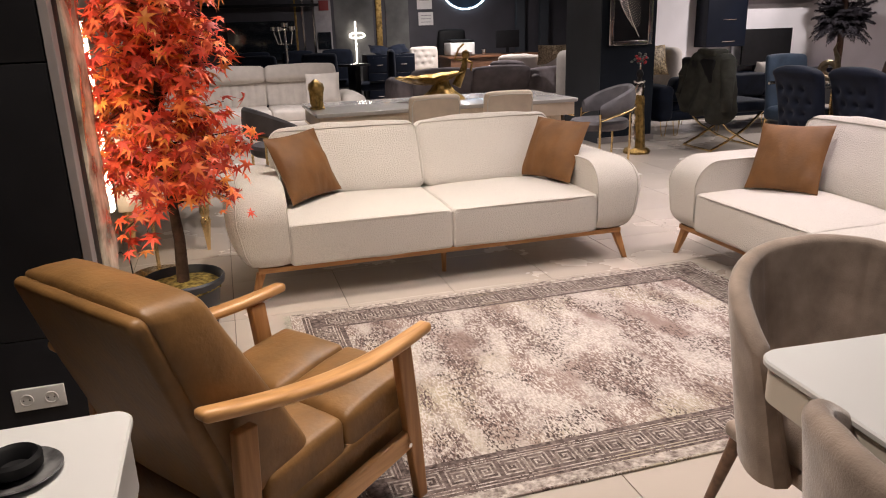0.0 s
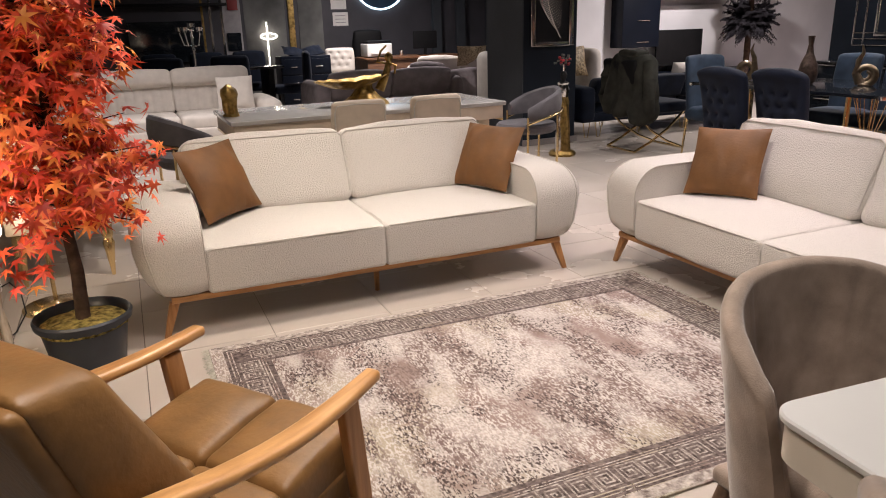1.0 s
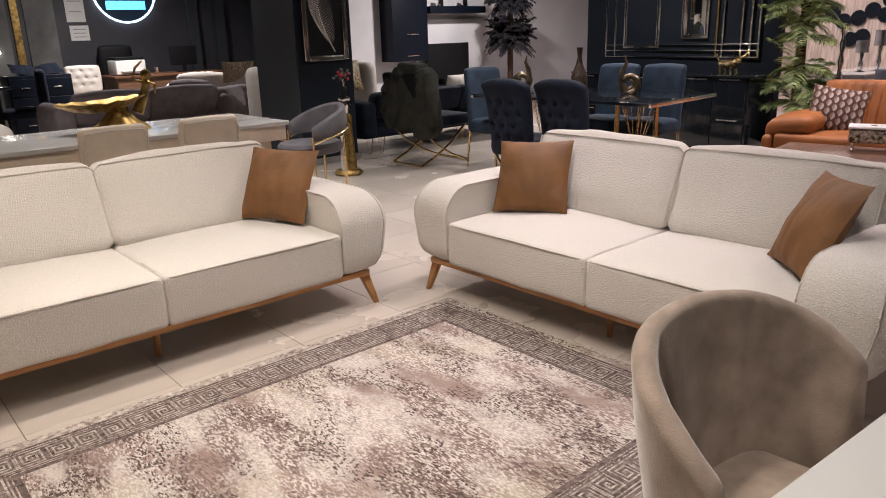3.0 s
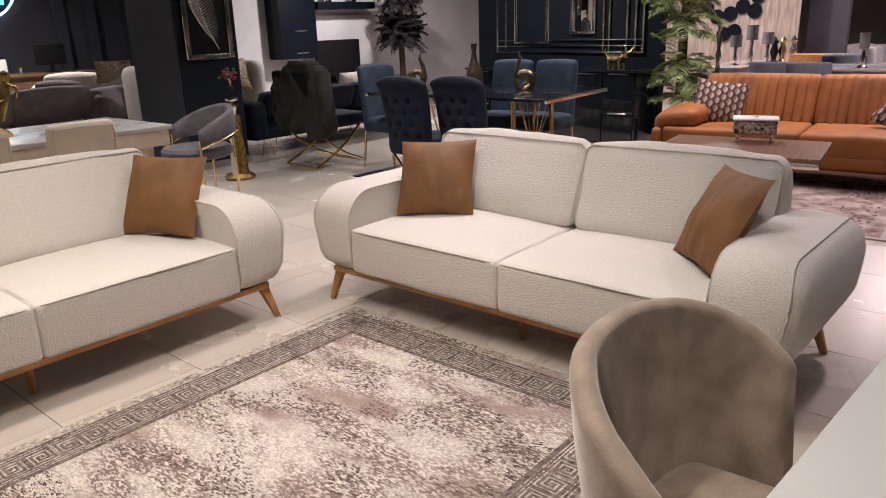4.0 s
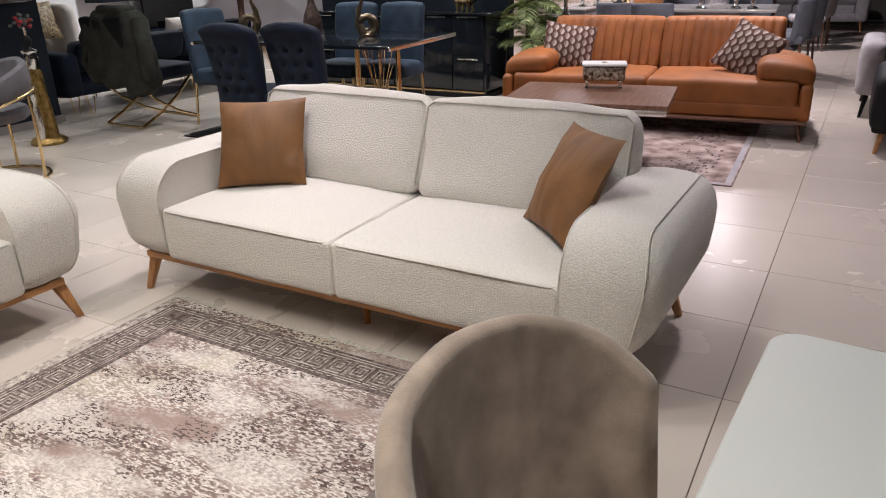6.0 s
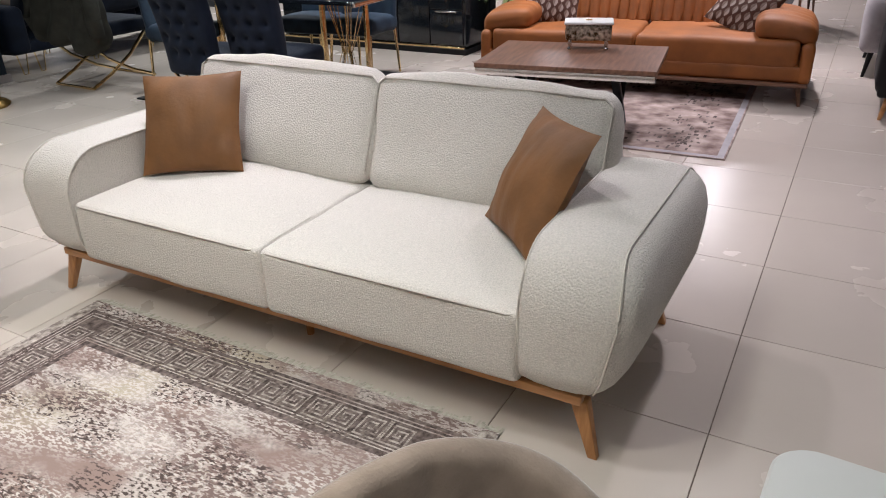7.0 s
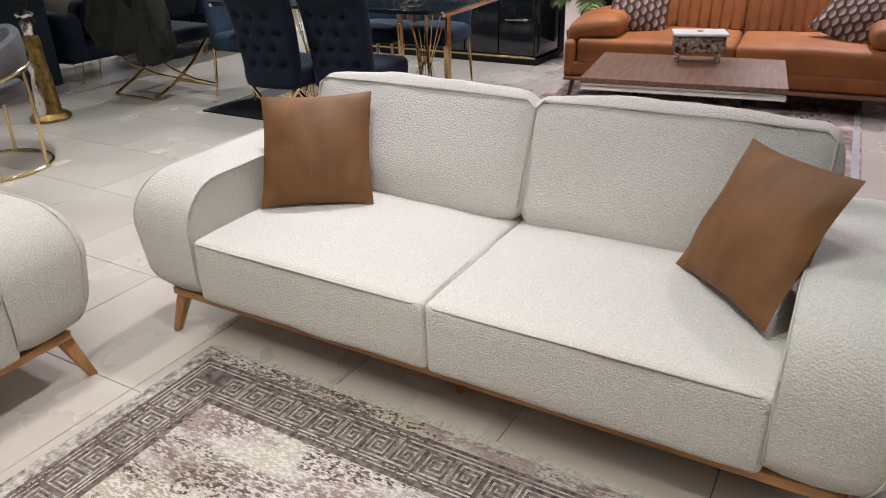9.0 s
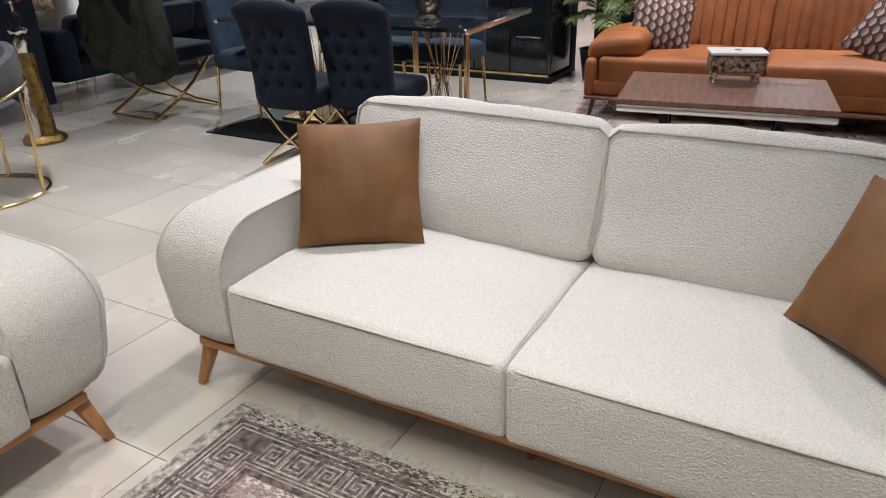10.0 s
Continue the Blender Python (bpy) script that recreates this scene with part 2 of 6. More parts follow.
def pillow_mesh(w, h, t, n=24, seed=0, corner=0.06):
    """A stuffed square pillow, standing in x and z, with pointed corners and a seam round it."""
    bm = bmesh.new()
    grid = {}
    for side in (0, 1):
        for i in range(n + 1):
            for j in range(n + 1):
                if side and (i in (0, n) or j in (0, n)):
                    grid[1, i, j] = grid[0, i, j]
                    continue
                u, v = 2 * i / n - 1, 2 * j / n - 1
                x = u * w / 2 * (1 - corner * (1 - v * v) * abs(u))
                z = v * h / 2 * (1 - corner * (1 - u * u) * abs(v))
                d = t / 2 * ((1 - u ** 2) ** 0.55) * ((1 - v ** 2) ** 0.55)
                y = d if side else -d
                p = Vector((x, y, z))
                p += (0.010 if d > 0.002 else 0.004) * noise.noise_vector(Vector((x * 7 + seed, y * 3, z * 7 + 3 * seed)))
                fold = abs(noise.noise(Vector((x * 13 + seed, 2.0, z * 6 + x * 5)))) * max(abs(u), abs(v)) ** 2
                p.y += (0.006 * noise.noise(Vector((x * 22 + seed, 0, z * 9))) - 0.022 * fold if d > 0.01 else 0) * (-1 if side == 0 else 1)
                grid[side, i, j] = bm.verts.new(p)
    for side in (0, 1):
        for i in range(n):
            for j in range(n):
                f = [grid[side, i, j], grid[side, i + 1, j], grid[side, i + 1, j + 1], grid[side, i, j + 1]]
                bm.faces.new(f if not side else list(reversed(f)))
    return bm


# ---------------------------------------------------------------- large structure
def structure(name, bm, material, label, category):
    return tagged(part(name, bm, material, smooth=False), label, category, kind="structure")


GROUT = mat("dark_grout", (0.16, 0.13, 0.11), 0.9, var=0.2, scale=40)
TILE = mat("beige_porcelain_tile", (0.46, 0.405, 0.355), 0.27, var=0.05, scale=1.3, rand=0.05, rvar=0.02, detail=7.0, placed=True)
TILE_REST = mat("beige_porcelain_tile_far", (0.45, 0.395, 0.345), 0.27, var=0.05, scale=1.3, island=0.05, rvar=0.02, detail=7.0, placed=True)
X0, X1, Y0, Y1 = -3.2, 18.4, -3.5, 14.8
floor = structure("floor", box(((X0 + X1) / 2, (Y0 + Y1) / 2, -0.056), (X1 - X0, Y1 - Y0, 0.1), 0.001), GROUT, "polished beige porcelain tile floor with thin dark joints", "floor")
DARKWALL = mat("anthracite_wall_paint", (0.048, 0.046, 0.056), 0.6, var=0.2, scale=1.5, bump=0.1, bscale=60)
NAVYWALL = mat("navy_wall_paint", (0.012, 0.017, 0.026), 0.7, var=0.15, scale=2, bump=0.1, bscale=60)
GREYWALL = mat("blue_grey_wall_paint", (0.036, 0.042, 0.052), 0.7, var=0.12, scale=2, bump=0.1, bscale=60)
WHITEWALL = mat("white_wall_paint", (0.74, 0.72, 0.74), 0.8, var=0.05, scale=2, bump=0.1, bscale=80)
PALEWALL = mat("warm_grey_wall_paint", (0.36, 0.33, 0.29), 0.8, var=0.08, scale=2, bump=0.1, bscale=80)
CEIL = mat("dark_ceiling_paint", (0.045, 0.045, 0.048), 0.9, var=0.1, scale=2)


def slab(name, x0, x1, y0, y1, z0, z1, material, label, category="wall"):
    return structure(name, box(((x0 + x1) / 2, (y0 + y1) / 2, (z0 + z1) / 2), (x1 - x0, y1 - y0, z1 - z0), 0.003), material, label, category)


slab("ceiling", X0, X1, Y0, Y1, CEILING, CEILING + 0.1, CEIL, "dark painted showroom ceiling", "ceiling")
slab("wall_north", X0, 8.0, 14.63, 14.83, 0, CEILING, DARKWALL, "anthracite rear wall of the showroom")
slab("wall_north_white", 5.55, 14.3, 10.46, 10.62, 0, CEILING, WHITEWALL, "white rear wall behind the media unit")
slab("wall_office", 7.55, 7.70, 10.62, 14.63, 0, CEILING, GREYWALL, "blue-grey side wall of the office corner")
slab("wall_south", X0, X1, Y0 - 0.2, Y0, 0, CEILING, DARKWALL, "anthracite wall behind the visitor")
slab("wall_east", X1, X1 + 0.2, Y0, Y1, 0, CEILING, PALEWALL, "far grey end wall of the showroom")
slab("wall_west", X0 - 0.2, X0, Y0, Y1, 0, CEILING, DARKWALL, "anthracite side wall")
slab("wall_alcove", -0.96, -0.78, 2.66, 9.4, 0, CEILING, PALEWALL, "warm grey side wall lit by a light strip")
slab("wall_mirror", 8.235, 8.38, 4.20, 6.72, 0, CEILING, NAVYWALL, "navy partition wall that carries the mirror")


settled = set(scene.collection.objects)


def settle(x0, y0, x1, y1, k):
    """Takes all that was built since the last call from the plan point (x0, y0) to (x1, y1), grown by k, and turned with the tile grid."""
    m = Matrix.Translation((x1, y1, 0)) @ pose(0, 0, 0, 0, 0, -0.9) @ Matrix.Scale(k, 4) @ Matrix.Translation((-x0, -y0, 0))
    for ob in scene.collection.objects:
        if ob not in settled:
            settled.add(ob)
            if ob.parent is None:
                upright = Matrix.Diagonal((1, 1, 1 / k if ob.get("kind") == "structure" else 1, 1))
                ob.matrix_basis = upright @ m @ ob.matrix_basis


def keep():
    """Leaves all that was built since the last call where it is."""
    settled.update(scene.collection.objects)


# ---------------------------------------------------------------- cream three-seat sofas
def rounded_profile(y0, y1, z0, z1, radii, n=6):
    """A closed outline in y and z with its own radius at each corner: front bottom, front top, back top, back bottom."""
    out = []
    for (cy, cz, a0), r in zip(((y0, z0, 180), (y0, z1, 90), (y1, z1, 0), (y1, z0, -90)), radii):
        oy = cy + r if cy == y0 else cy - r
        oz = cz + r if cz == z0 else cz - r
        start = {180: 270, 90: 180, 0: 90, -90: 0}[a0]
        for i in range(n + 1):
            t = radians(start - 90 * i / n)
            out.append((oy + r * math.cos(t), oz + r * math.sin(t)))
    return out


def arm_mesh(sign):
    """A swelling arm: band over top and front, bulging outer panel, drawn in towards the plinth."""
    bm = bmesh.new()
    outline = rounded_profile(-0.505, 0.40, 0.205, 0.625, (0.09, 0.17, 0.07, 0.06), 7)
    cy, cz = -0.05, 0.415

    def shaped(x, y, z):
        low = max(0.0, (0.46 - z) / 0.26)
        high = max(0.0, (z - 0.50) / 0.10)
        x = x * (1 - 0.26 * low ** 2 - 0.06 * high ** 2 + 0.04 * (y + 0.5))
        q = Vector((sign * (0.9225 + x), y, z))
        return q + 0.004 * noise.noise_vector(q * 5)

    rows = []
    for x, inset in ((0.0, 0.0), (0.06, -0.006), (0.13, -0.008), (0.21, -0.006), (0.252, -0.001), (0.270, 0.006), (0.288, 0.016), (0.304, 0.036), (0.316, 0.075), (0.322, 0.13)):
        ring = []
        for y, z in outline:
            ring.append(bm.verts.new(shaped(x, y + (cy - y) * min(1, inset / 0.45), z + (cz - z) * min(1, inset / 0.20))))
        rows.append(ring)
    n = len(outline)
    for one, two in zip(rows, rows[1:]):
        for q in range(n):
            bm.faces.new((one[q], one[(q + 1) % n], two[(q + 1) % n], two[q]))
    bm.faces.new(list(reversed(rows[0])))
    bm.faces.new(rows[-1])
    bmesh.ops.recalc_face_normals(bm, faces=bm.faces)
    seam_out = [shaped(0.266, y + (cy - y) * 0.004, z + (cz - z) * 0.010) for y, z in outline[1:22]]
    seam_in = [shaped(-0.002, y, z) for y, z in outline[2:18]]
    return bm, seam_out, seam_in


def sofa(name, m, label):
    root = thing(name, m, label, "sofa", "cream three-seat sofas")
    for side, word in ((1, "armrest"), (-1, "armrest")):
        bm, outer, inner = arm_mesh(side)
        arm = part(word, bm, BOUCLE, root)
        part("piping", tube(outer, 0.0036, seg=6), PIPING, arm)
        part("piping", tube(inner, 0.0034, seg=6), PIPING, arm)
    for side in (-1, 1):
        cx = side * 0.4618
        seat = part("seat_cushion", soft(bmesh.new(), (cx, -0.015, 0.322), (0.925, 0.97, 0.236), 0.024, (12, 12, 4), crown=0.022, wrinkle=0.004, top_only=True), BOUCLE, root)
        edge = [(cx - 0.4505, -0.20, 0.435), (cx - 0.452, -0.40, 0.434), (cx - 0.447, -0.484, 0.431), (cx - 0.425, -0.497, 0.430), (cx - 0.2, -0.500, 0.432), (cx, -0.500, 0.433),
                (cx + 0.2, -0.500, 0.432), (cx + 0.425, -0.497, 0.430), (cx + 0.447, -0.484, 0.431), (cx + 0.452, -0.40, 0.434), (cx + 0.4505, -0.20, 0.435)]
        part("piping", tube(edge, 0.0038, seg=6), PIPING, seat)

        def lean(q, s=side):
            k = (q.z - 0.44) / 0.42
            q.y = 0.1075 + (q.y - 0.1075) * (1 - 0.62 * max(0, k) ** 1.5)
            q.y += 0.17 * k + 0.012 * noise.noise(q * 3.1 + Vector((s, 0, 0)))
            q.z += 0.010 * noise.noise(Vector((q.x * 4, s * 3, 1)))
            return q

        back = part("back_cushion", soft(bmesh.new(), (cx, 0.200, 0.640), (0.934, 0.195, 0.410), 0.056, (16, 4, 10), crown=0.026, wrinkle=0.009, fn=lean), BOUCLE, root)
        hw = 0.460
        ring = [lean(Vector(p)) for p in ((cx - hw, 0.116, 0.50), (cx - hw, 0.116, 0.815), (cx - hw + 0.03, 0.116, 0.838), (cx - 0.2, 0.116, 0.841), (cx, 0.116, 0.842), (cx + 0.2, 0.116, 0.841), (cx + hw - 0.03, 0.116, 0.838), (cx + hw, 0.116, 0.815), (cx + hw, 0.116, 0.50))]
        part("piping", tube(ring, 0.0052, seg=6), PIPING, back)
    part("back_frame", soft(bmesh.new(), (0, 0.365, 0.47), (1.86, 0.15, 0.54), 0.07, (10, 2, 5), crown=0.01, wrinkle=0.004), BOUCLE, root)
    rail = bmesh.new()
    for c, s in (((0, -0.455, 0.191), (2.20, 0.035, 0.030)), ((0, 0.365, 0.191), (2.20, 0.035, 0.030)), ((-1.08, -0.045, 0.191), (0.035, 0.80, 0.030)), ((1.08, -0.045, 0.191), (0.035, 0.80, 0.030))):
        box(c, s, 0.004, bm=rail)
    part("plinth_rail", rail, OAK, root, "oiled beech plinth rail")
    for x, y in ((-1.085, -0.43), (1.085, -0.43), (-1.085, 0.33), (1.085, 0.33)):
        sx, sy = math.copysign(1, x), math.copysign(1, y)
        bm = bmesh.new()
        soft(bm, (x, y, 0.088), (0.052, 0.042, 0.176), 0.006, (1, 1, 3), fn=lambda q, x=x, y=y, sx=sx, sy=sy: Vector((x + (q.x - x) * (0.55 + 0.45 * q.z / 0.176) + sx * 0.058 * (1 - q.z / 0.176), y + (q.y - y) * (0.55 + 0.45 * q.z / 0.176) + sy * 0.025 * (1 - q.z / 0.176), q.z)))
        part("leg", bm, OAK_Z, root, "tapered beech leg")
    part("leg", leg((0, -0.29, 0.172), (0, -0.29, 0), 0.019, 0.014), OAK_Z, root, "tapered beech leg")
    return root


sofa("sofa", pose(1.173, 4.167, 0, 0, 0, -1.2), "cream boucle three-seat sofa on tapered beech legs, beside the rug")
sofa("sofa", pose(3.084, 2.490, 0, 0, 0, -91.2), "cream boucle three-seat sofa on tapered beech legs, open to the aisle")


def throw_pillow(m, material, label, w=0.42, h=0.42, t=0.15, seed=0, group="brown leather pillows"):
    ob = part("throw_pillow", pillow_mesh(w, h, t, seed=seed), material, None, m=m)
    return tagged(ob, label, "pillow", group)


LEATHERPILLOW = "cognac brown leather throw pillow leaning in a sofa corner"
throw_pillow(pose(3.095, 3.240, 0.640, -29, -2, -65), COGNAC, LEATHERPILLOW, seed=1)
throw_pillow(pose(3.012, 1.705, 0.652, -30, -2, -137), COGNAC, LEATHERPILLOW, seed=2)
throw_pillow(pose(0.415, 4.230, 0.660, -27, -2, 37), COGNAC, LEATHERPILLOW, seed=3)
throw_pillow(pose(2.030, 4.150, 0.645, -29, 1, -63), COGNAC, LEATHERPILLOW, seed=4)


# ---------------------------------------------------------------- rug
def rug_material():
    m = mat("distressed_rug_pile", (0.40, 0.345, 0.315), 0.95, var=0.28, scale=80, bump=0.6, bscale=300, detail=8)
    n, k = m.node_tree.nodes, m.node_tree.links
    b = n["Principled BSDF"]
    base = b.inputs["Base Color"].links[0].from_socket
    co = next(q for q in n if q.type == "TEX_COORD").outputs["Object"]

    def layer(scale, lo, hi, stretch, detail, mask_scale, mlo, mhi, shift):
        mp = n.new("ShaderNodeMapping")
        mp.inputs["Scale"].default_value, mp.inputs["Location"].default_value = stretch, (shift, shift, 0)
        k.new(co, mp.inputs["Vector"])
        values = []
        for sc, a, z, de in ((scale, lo, hi, detail), (mask_scale, mlo, mhi, 2.0)):
            t = n.new("ShaderNodeTexNoise")
            t.inputs["Scale"].default_value, t.inputs["Detail"].default_value = sc, de
            k.new(mp.outputs["Vector"], t.inputs["Vector"])
            r = n.new("ShaderNodeMapRange")
            r.inputs["From Min"].default_value, r.inputs["From Max"].default_value = a, z
            k.new(t.outputs["Fac"], r.inputs["Value"])
            values.append(r.outputs["Result"])
        mu = n.new("ShaderNodeMath")
        mu.operation = "MULTIPLY"
        k.new(values[0], mu.inputs[0])
        k.new(values[1], mu.inputs[1])
        return mu.outputs[0]

    out = base
    for colour, args in (((0.25, 0.182, 0.160), (2.4, 0.48, 0.57, (1.8, 1, 1), 10, 0.8, 0.10, 0.30, 5.0)),
                         ((0.40, 0.35, 0.26), (1.7, 0.54, 0.66, (1, 1, 1), 4, 0.7, 0.30, 0.50, 11.0)),
                         ((0.54, 0.49, 0.45), (58, 0.48, 0.57, (2.6, 1, 1), 10, 1.7, 0.36, 0.52, 3.0)),
                         ((0.170, 0.120, 0.106), (50, 0.475, 0.535, (2.8, 1, 1), 8, 1.6, 0.50, 0.57, 0.0)),
                         ((0.075, 0.053, 0.047), (58, 0.525, 0.570, (2.4, 1, 1), 8, 2.6, 0.47, 0.56, 7.0))):
        mix = n.new("ShaderNodeMix")
        mix.data_type = "RGBA"
        k.new(layer(*args), mix.inputs[0])
        k.new(out, mix.inputs[6])
        mix.inputs[7].default_value = (*colour, 1)
        out = mix.outputs[2]
    k.new(out, b.inputs["Base Color"])
    return m


RUG = rug_material()
RUGKEY = mat("rug_key_pale", (0.20, 0.155, 0.138), 0.95, var=0.35, scale=48, bump=0.5, bscale=300, c2=(0.54, 0.48, 0.43), detail=6)
RUGBORDER = mat("rug_border_brown", (0.085, 0.062, 0.056), 0.95, var=0.4, scale=55, bump=0.5, bscale=300, c2=(0.21, 0.165, 0.15), detail=8)
FRINGE = mat("rug_fringe", (0.38, 0.36, 0.30), 0.95, var=0.25, scale=60, bump=0.4)
RW, RD = 2.43, 1.80


def strip(bm, x0, y0, x1, y1, z):
    bm.faces.new([bm.verts.new(p) for p in ((x0, y0, z), (x1, y0, z), (x1, y1, z), (x0, y1, z))])


def rug():
    root = thing("rug", pose(1.378, 2.558, 0, 0, 0, -1.2), "worn beige and brown patterned rug with a key border", "rug")
    part("rug_sheet", soft(bmesh.new(), (0, 0, 0.005), (RW, RD, 0.010), 0.003, (2, 2, 1)), RUG, root)
    zb, zk = 0.0108, 0.0116
    bands = bmesh.new()
    inner = 0.245
    for d0, d1 in ((0.058, 0.072), (0.078, 0.088), (0.094, 0.206), (0.212, 0.220), (0.225, 0.248)):
        for s in (-1, 1):
            y0, y1 = sorted((s * (RD / 2 - d0), s * (RD / 2 - d1)))
            strip(bands, -RW / 2 + d0, y0, RW / 2 - d0, y1, zb)
            x0, x1 = sorted((s * (RW / 2 - d0), s * (RW / 2 - d1)))
            strip(bands, x0, -RD / 2 + d1, x1, RD / 2 - d1, zb)
    for s in (-1, 1):
        hem = bmesh.new()
        y0, y1 = sorted((s * (RD / 2 - 0.006), s * (RD / 2 - 0.054)))
        strip(hem, -RW / 2 + 0.01, y0, RW / 2 - 0.01, y1, zb)
        part("hem", hem, RUGKEY, root, "speckled brown hem", smooth=False)
    part("border", bands, RUGBORDER, root, "brown border bands", smooth=False)
    keys = bmesh.new()
    glyph = ("###########.", "#.........#.", "#.#######.#.", "#.#.....#.#.", "#.#.###.#.#.", "#.#.#.#.#.#.", "#.#.#...#.#.", "#.#.#####.#.", "#.#.......#.", "#.#########.", "#...........")

    def run(length, place):
        count = 2 * round(length / 0.19)
        cell = length / count / 12
        high = 0.0093
        for i in range(count):
            for r, line in enumerate(glyph):
                line = line if i % 2 else line[::-1]
                c = 0
                while c < 12:
                    if line[c] == "#":
                        e = c
                        while e < 12 and line[e] == "#":
                            e += 1
                        x0, x1 = -length / 2 + (i * 12 + c + 0.08) * cell, -length / 2 + (i * 12 + e - 0.08) * cell
                        y0, y1 = (r + 0.08) * high, (r + 0.92) * high
                        keys.faces.new([keys.verts.new(place @ Vector(p)) for p in ((x0, y0, zk), (x1, y0, zk), (x1, y1, zk), (x0, y1, zk))])
                        c = e
                    else:
                        c += 1

    run(RW - 0.32, pose(0, RD / 2 - 0.2005, 0))
    run(RW - 0.32, pose(0, -RD / 2 + 0.2005, 0, 0, 0, 180))
    run(RD - 0.43, pose(RW / 2 - 0.2005, 0, 0, 0, 0, -90))
    run(RD - 0.43, pose(-RW / 2 + 0.2005, 0, 0, 0, 0, 90))
    part("key_pattern", keys, RUGKEY, root, "pale key pattern", smooth=False)
    for s in (-1, 1):
        fr = bmesh.new()
        rng = random.Random(5 + s)
        y = -RD / 2
        while y < RD / 2:
            w = rng.uniform(0.006, 0.012)
            ln = rng.uniform(0.025, 0.045)
            dy = rng.uniform(-0.008, 0.008)
            x0 = s * (RW / 2 - 0.004)
            v = [fr.verts.new(p) for p in ((x0, y, 0.008), (x0, y + w, 0.008), (x0 + s * ln, y + w + dy, 0.0015), (x0 + s * ln, y + dy, 0.0015))]
            fr.faces.new(v if s < 0 else list(reversed(v)))
            y += w * 0.95
        part("fringe", fr, FRINGE, root, "short pale fringe", smooth=False)
    return root


rug()


# ---------------------------------------------------------------- tan armchair
def armchair():
    root = thing("armchair", pose(-0.053, 1.859, 0, 0, 0, -54.5) @ Matrix.Diagonal((0.97, 1, 1, 1)), "tan leather armchair with curved beech arms beside the rug", "armchair")

    def recline(q):
        k = q.z - 0.36
        q.y -= 0.33 * k + 0.20 * max(0, k) * min(1, max(0, (q.y + 0.30) / 0.26))
        return q

    back = bmesh.new()
    soft(back, (0, -0.172, 0.607), (0.565, 0.265, 0.580), 0.040, (10, 3, 8), crown=0.018, wrinkle=0.006, fn=recline)
    part("backrest", back, TAN, root)
    part("back_panel", soft(bmesh.new(), (0, -0.302, 0.576), (0.562, 0.055, 0.615), 0.026, (6, 1, 5), wrinkle=0.004, fn=recline), TAN, root, "tan leather rear panel")
    for x in (-0.15, 0.15):
        for y, dy in ((0.215, 0.30), (-0.08, 0.29)):
            part("seat_cushion", soft(bmesh.new(), (x, y, 0.335), (0.298, dy, 0.15), 0.03, (6, 6, 2), crown=0.016, wrinkle=0.004, top_only=True, fn=lambda q: q + Vector((0, 0, 0.13 * (q.y - 0.1)))), TAN, root)
    part("seat_base", soft(bmesh.new(), (0, 0.05, 0.235), (0.606, 0.66, 0.16), 0.02, (4, 4, 1), fn=lambda q: q + Vector((0, 0, 0.13 * (q.y - 0.1)))), TAN, root)
    for s in (-1, 1):
        x = s * 0.335
        arm = bmesh.new()

        def arc(q, s=s):
            t = (q.y + 0.40) / 0.78
            q.z += -0.045 * math.sin(t * math.pi * 0.9) + 0.090 - 0.060 * t
            q.x += s * 0.012 * math.sin(t * math.pi)
            w = 0.8 + 0.35 * math.sin(max(0, min(1, t)) * math.pi)
            q.x = s * 0.335 + (q.x - s * 0.335) * w
            return q

        soft(arm, (x, -0.008, 0.555), (0.060, 0.806, 0.032), 0.014, (2, 14, 1), fn=arc)
        part("armrest", arm, OAK_Y, root, "curved beech armrest")
        for y0, y1, z1 in ((0.27, 0.33, 0.545), (-0.30, -0.33, 0.565)):
            bm = bmesh.new()
            soft(bm, (x, y0, z1 / 2), (0.032, 0.062, z1), 0.006, (1, 1, 4), fn=lambda q, y0=y0, y1=y1, z1=z1: Vector((q.x, y0 + (q.y - y0) * (0.6 + 0.4 * min(1, q.z / 0.3)) + (y1 - y0) * (1 - q.z / z1), q.z)))
            part("leg", bm, OAK_Z, root, "tapered beech leg")
        part("side_rail", soft(bmesh.new(), (x - s * 0.004, 0.0, 0.20), (0.026, 0.60, 0.065), 0.006, (1, 1, 1), fn=lambda q: q + Vector((0, 0, 0.12 * q.y))), OAK_Y, root, "beech side rail")
        for y in (0.27,):
            part("screw", lathe([(0.0, 0), (0.008, 0), (0.008, 0.004), (0, 0.004)], seg=10), SILVER, root, "steel screw cap", m=pose(x + s * 0.016, y, 0.225, 0, 90 * s, 0))
    part("back_rail", box((0, -0.36, 0.20), (0.66, 0.03, 0.06), 0.005), OAK, root, "beech back rail")
    return root


armchair()


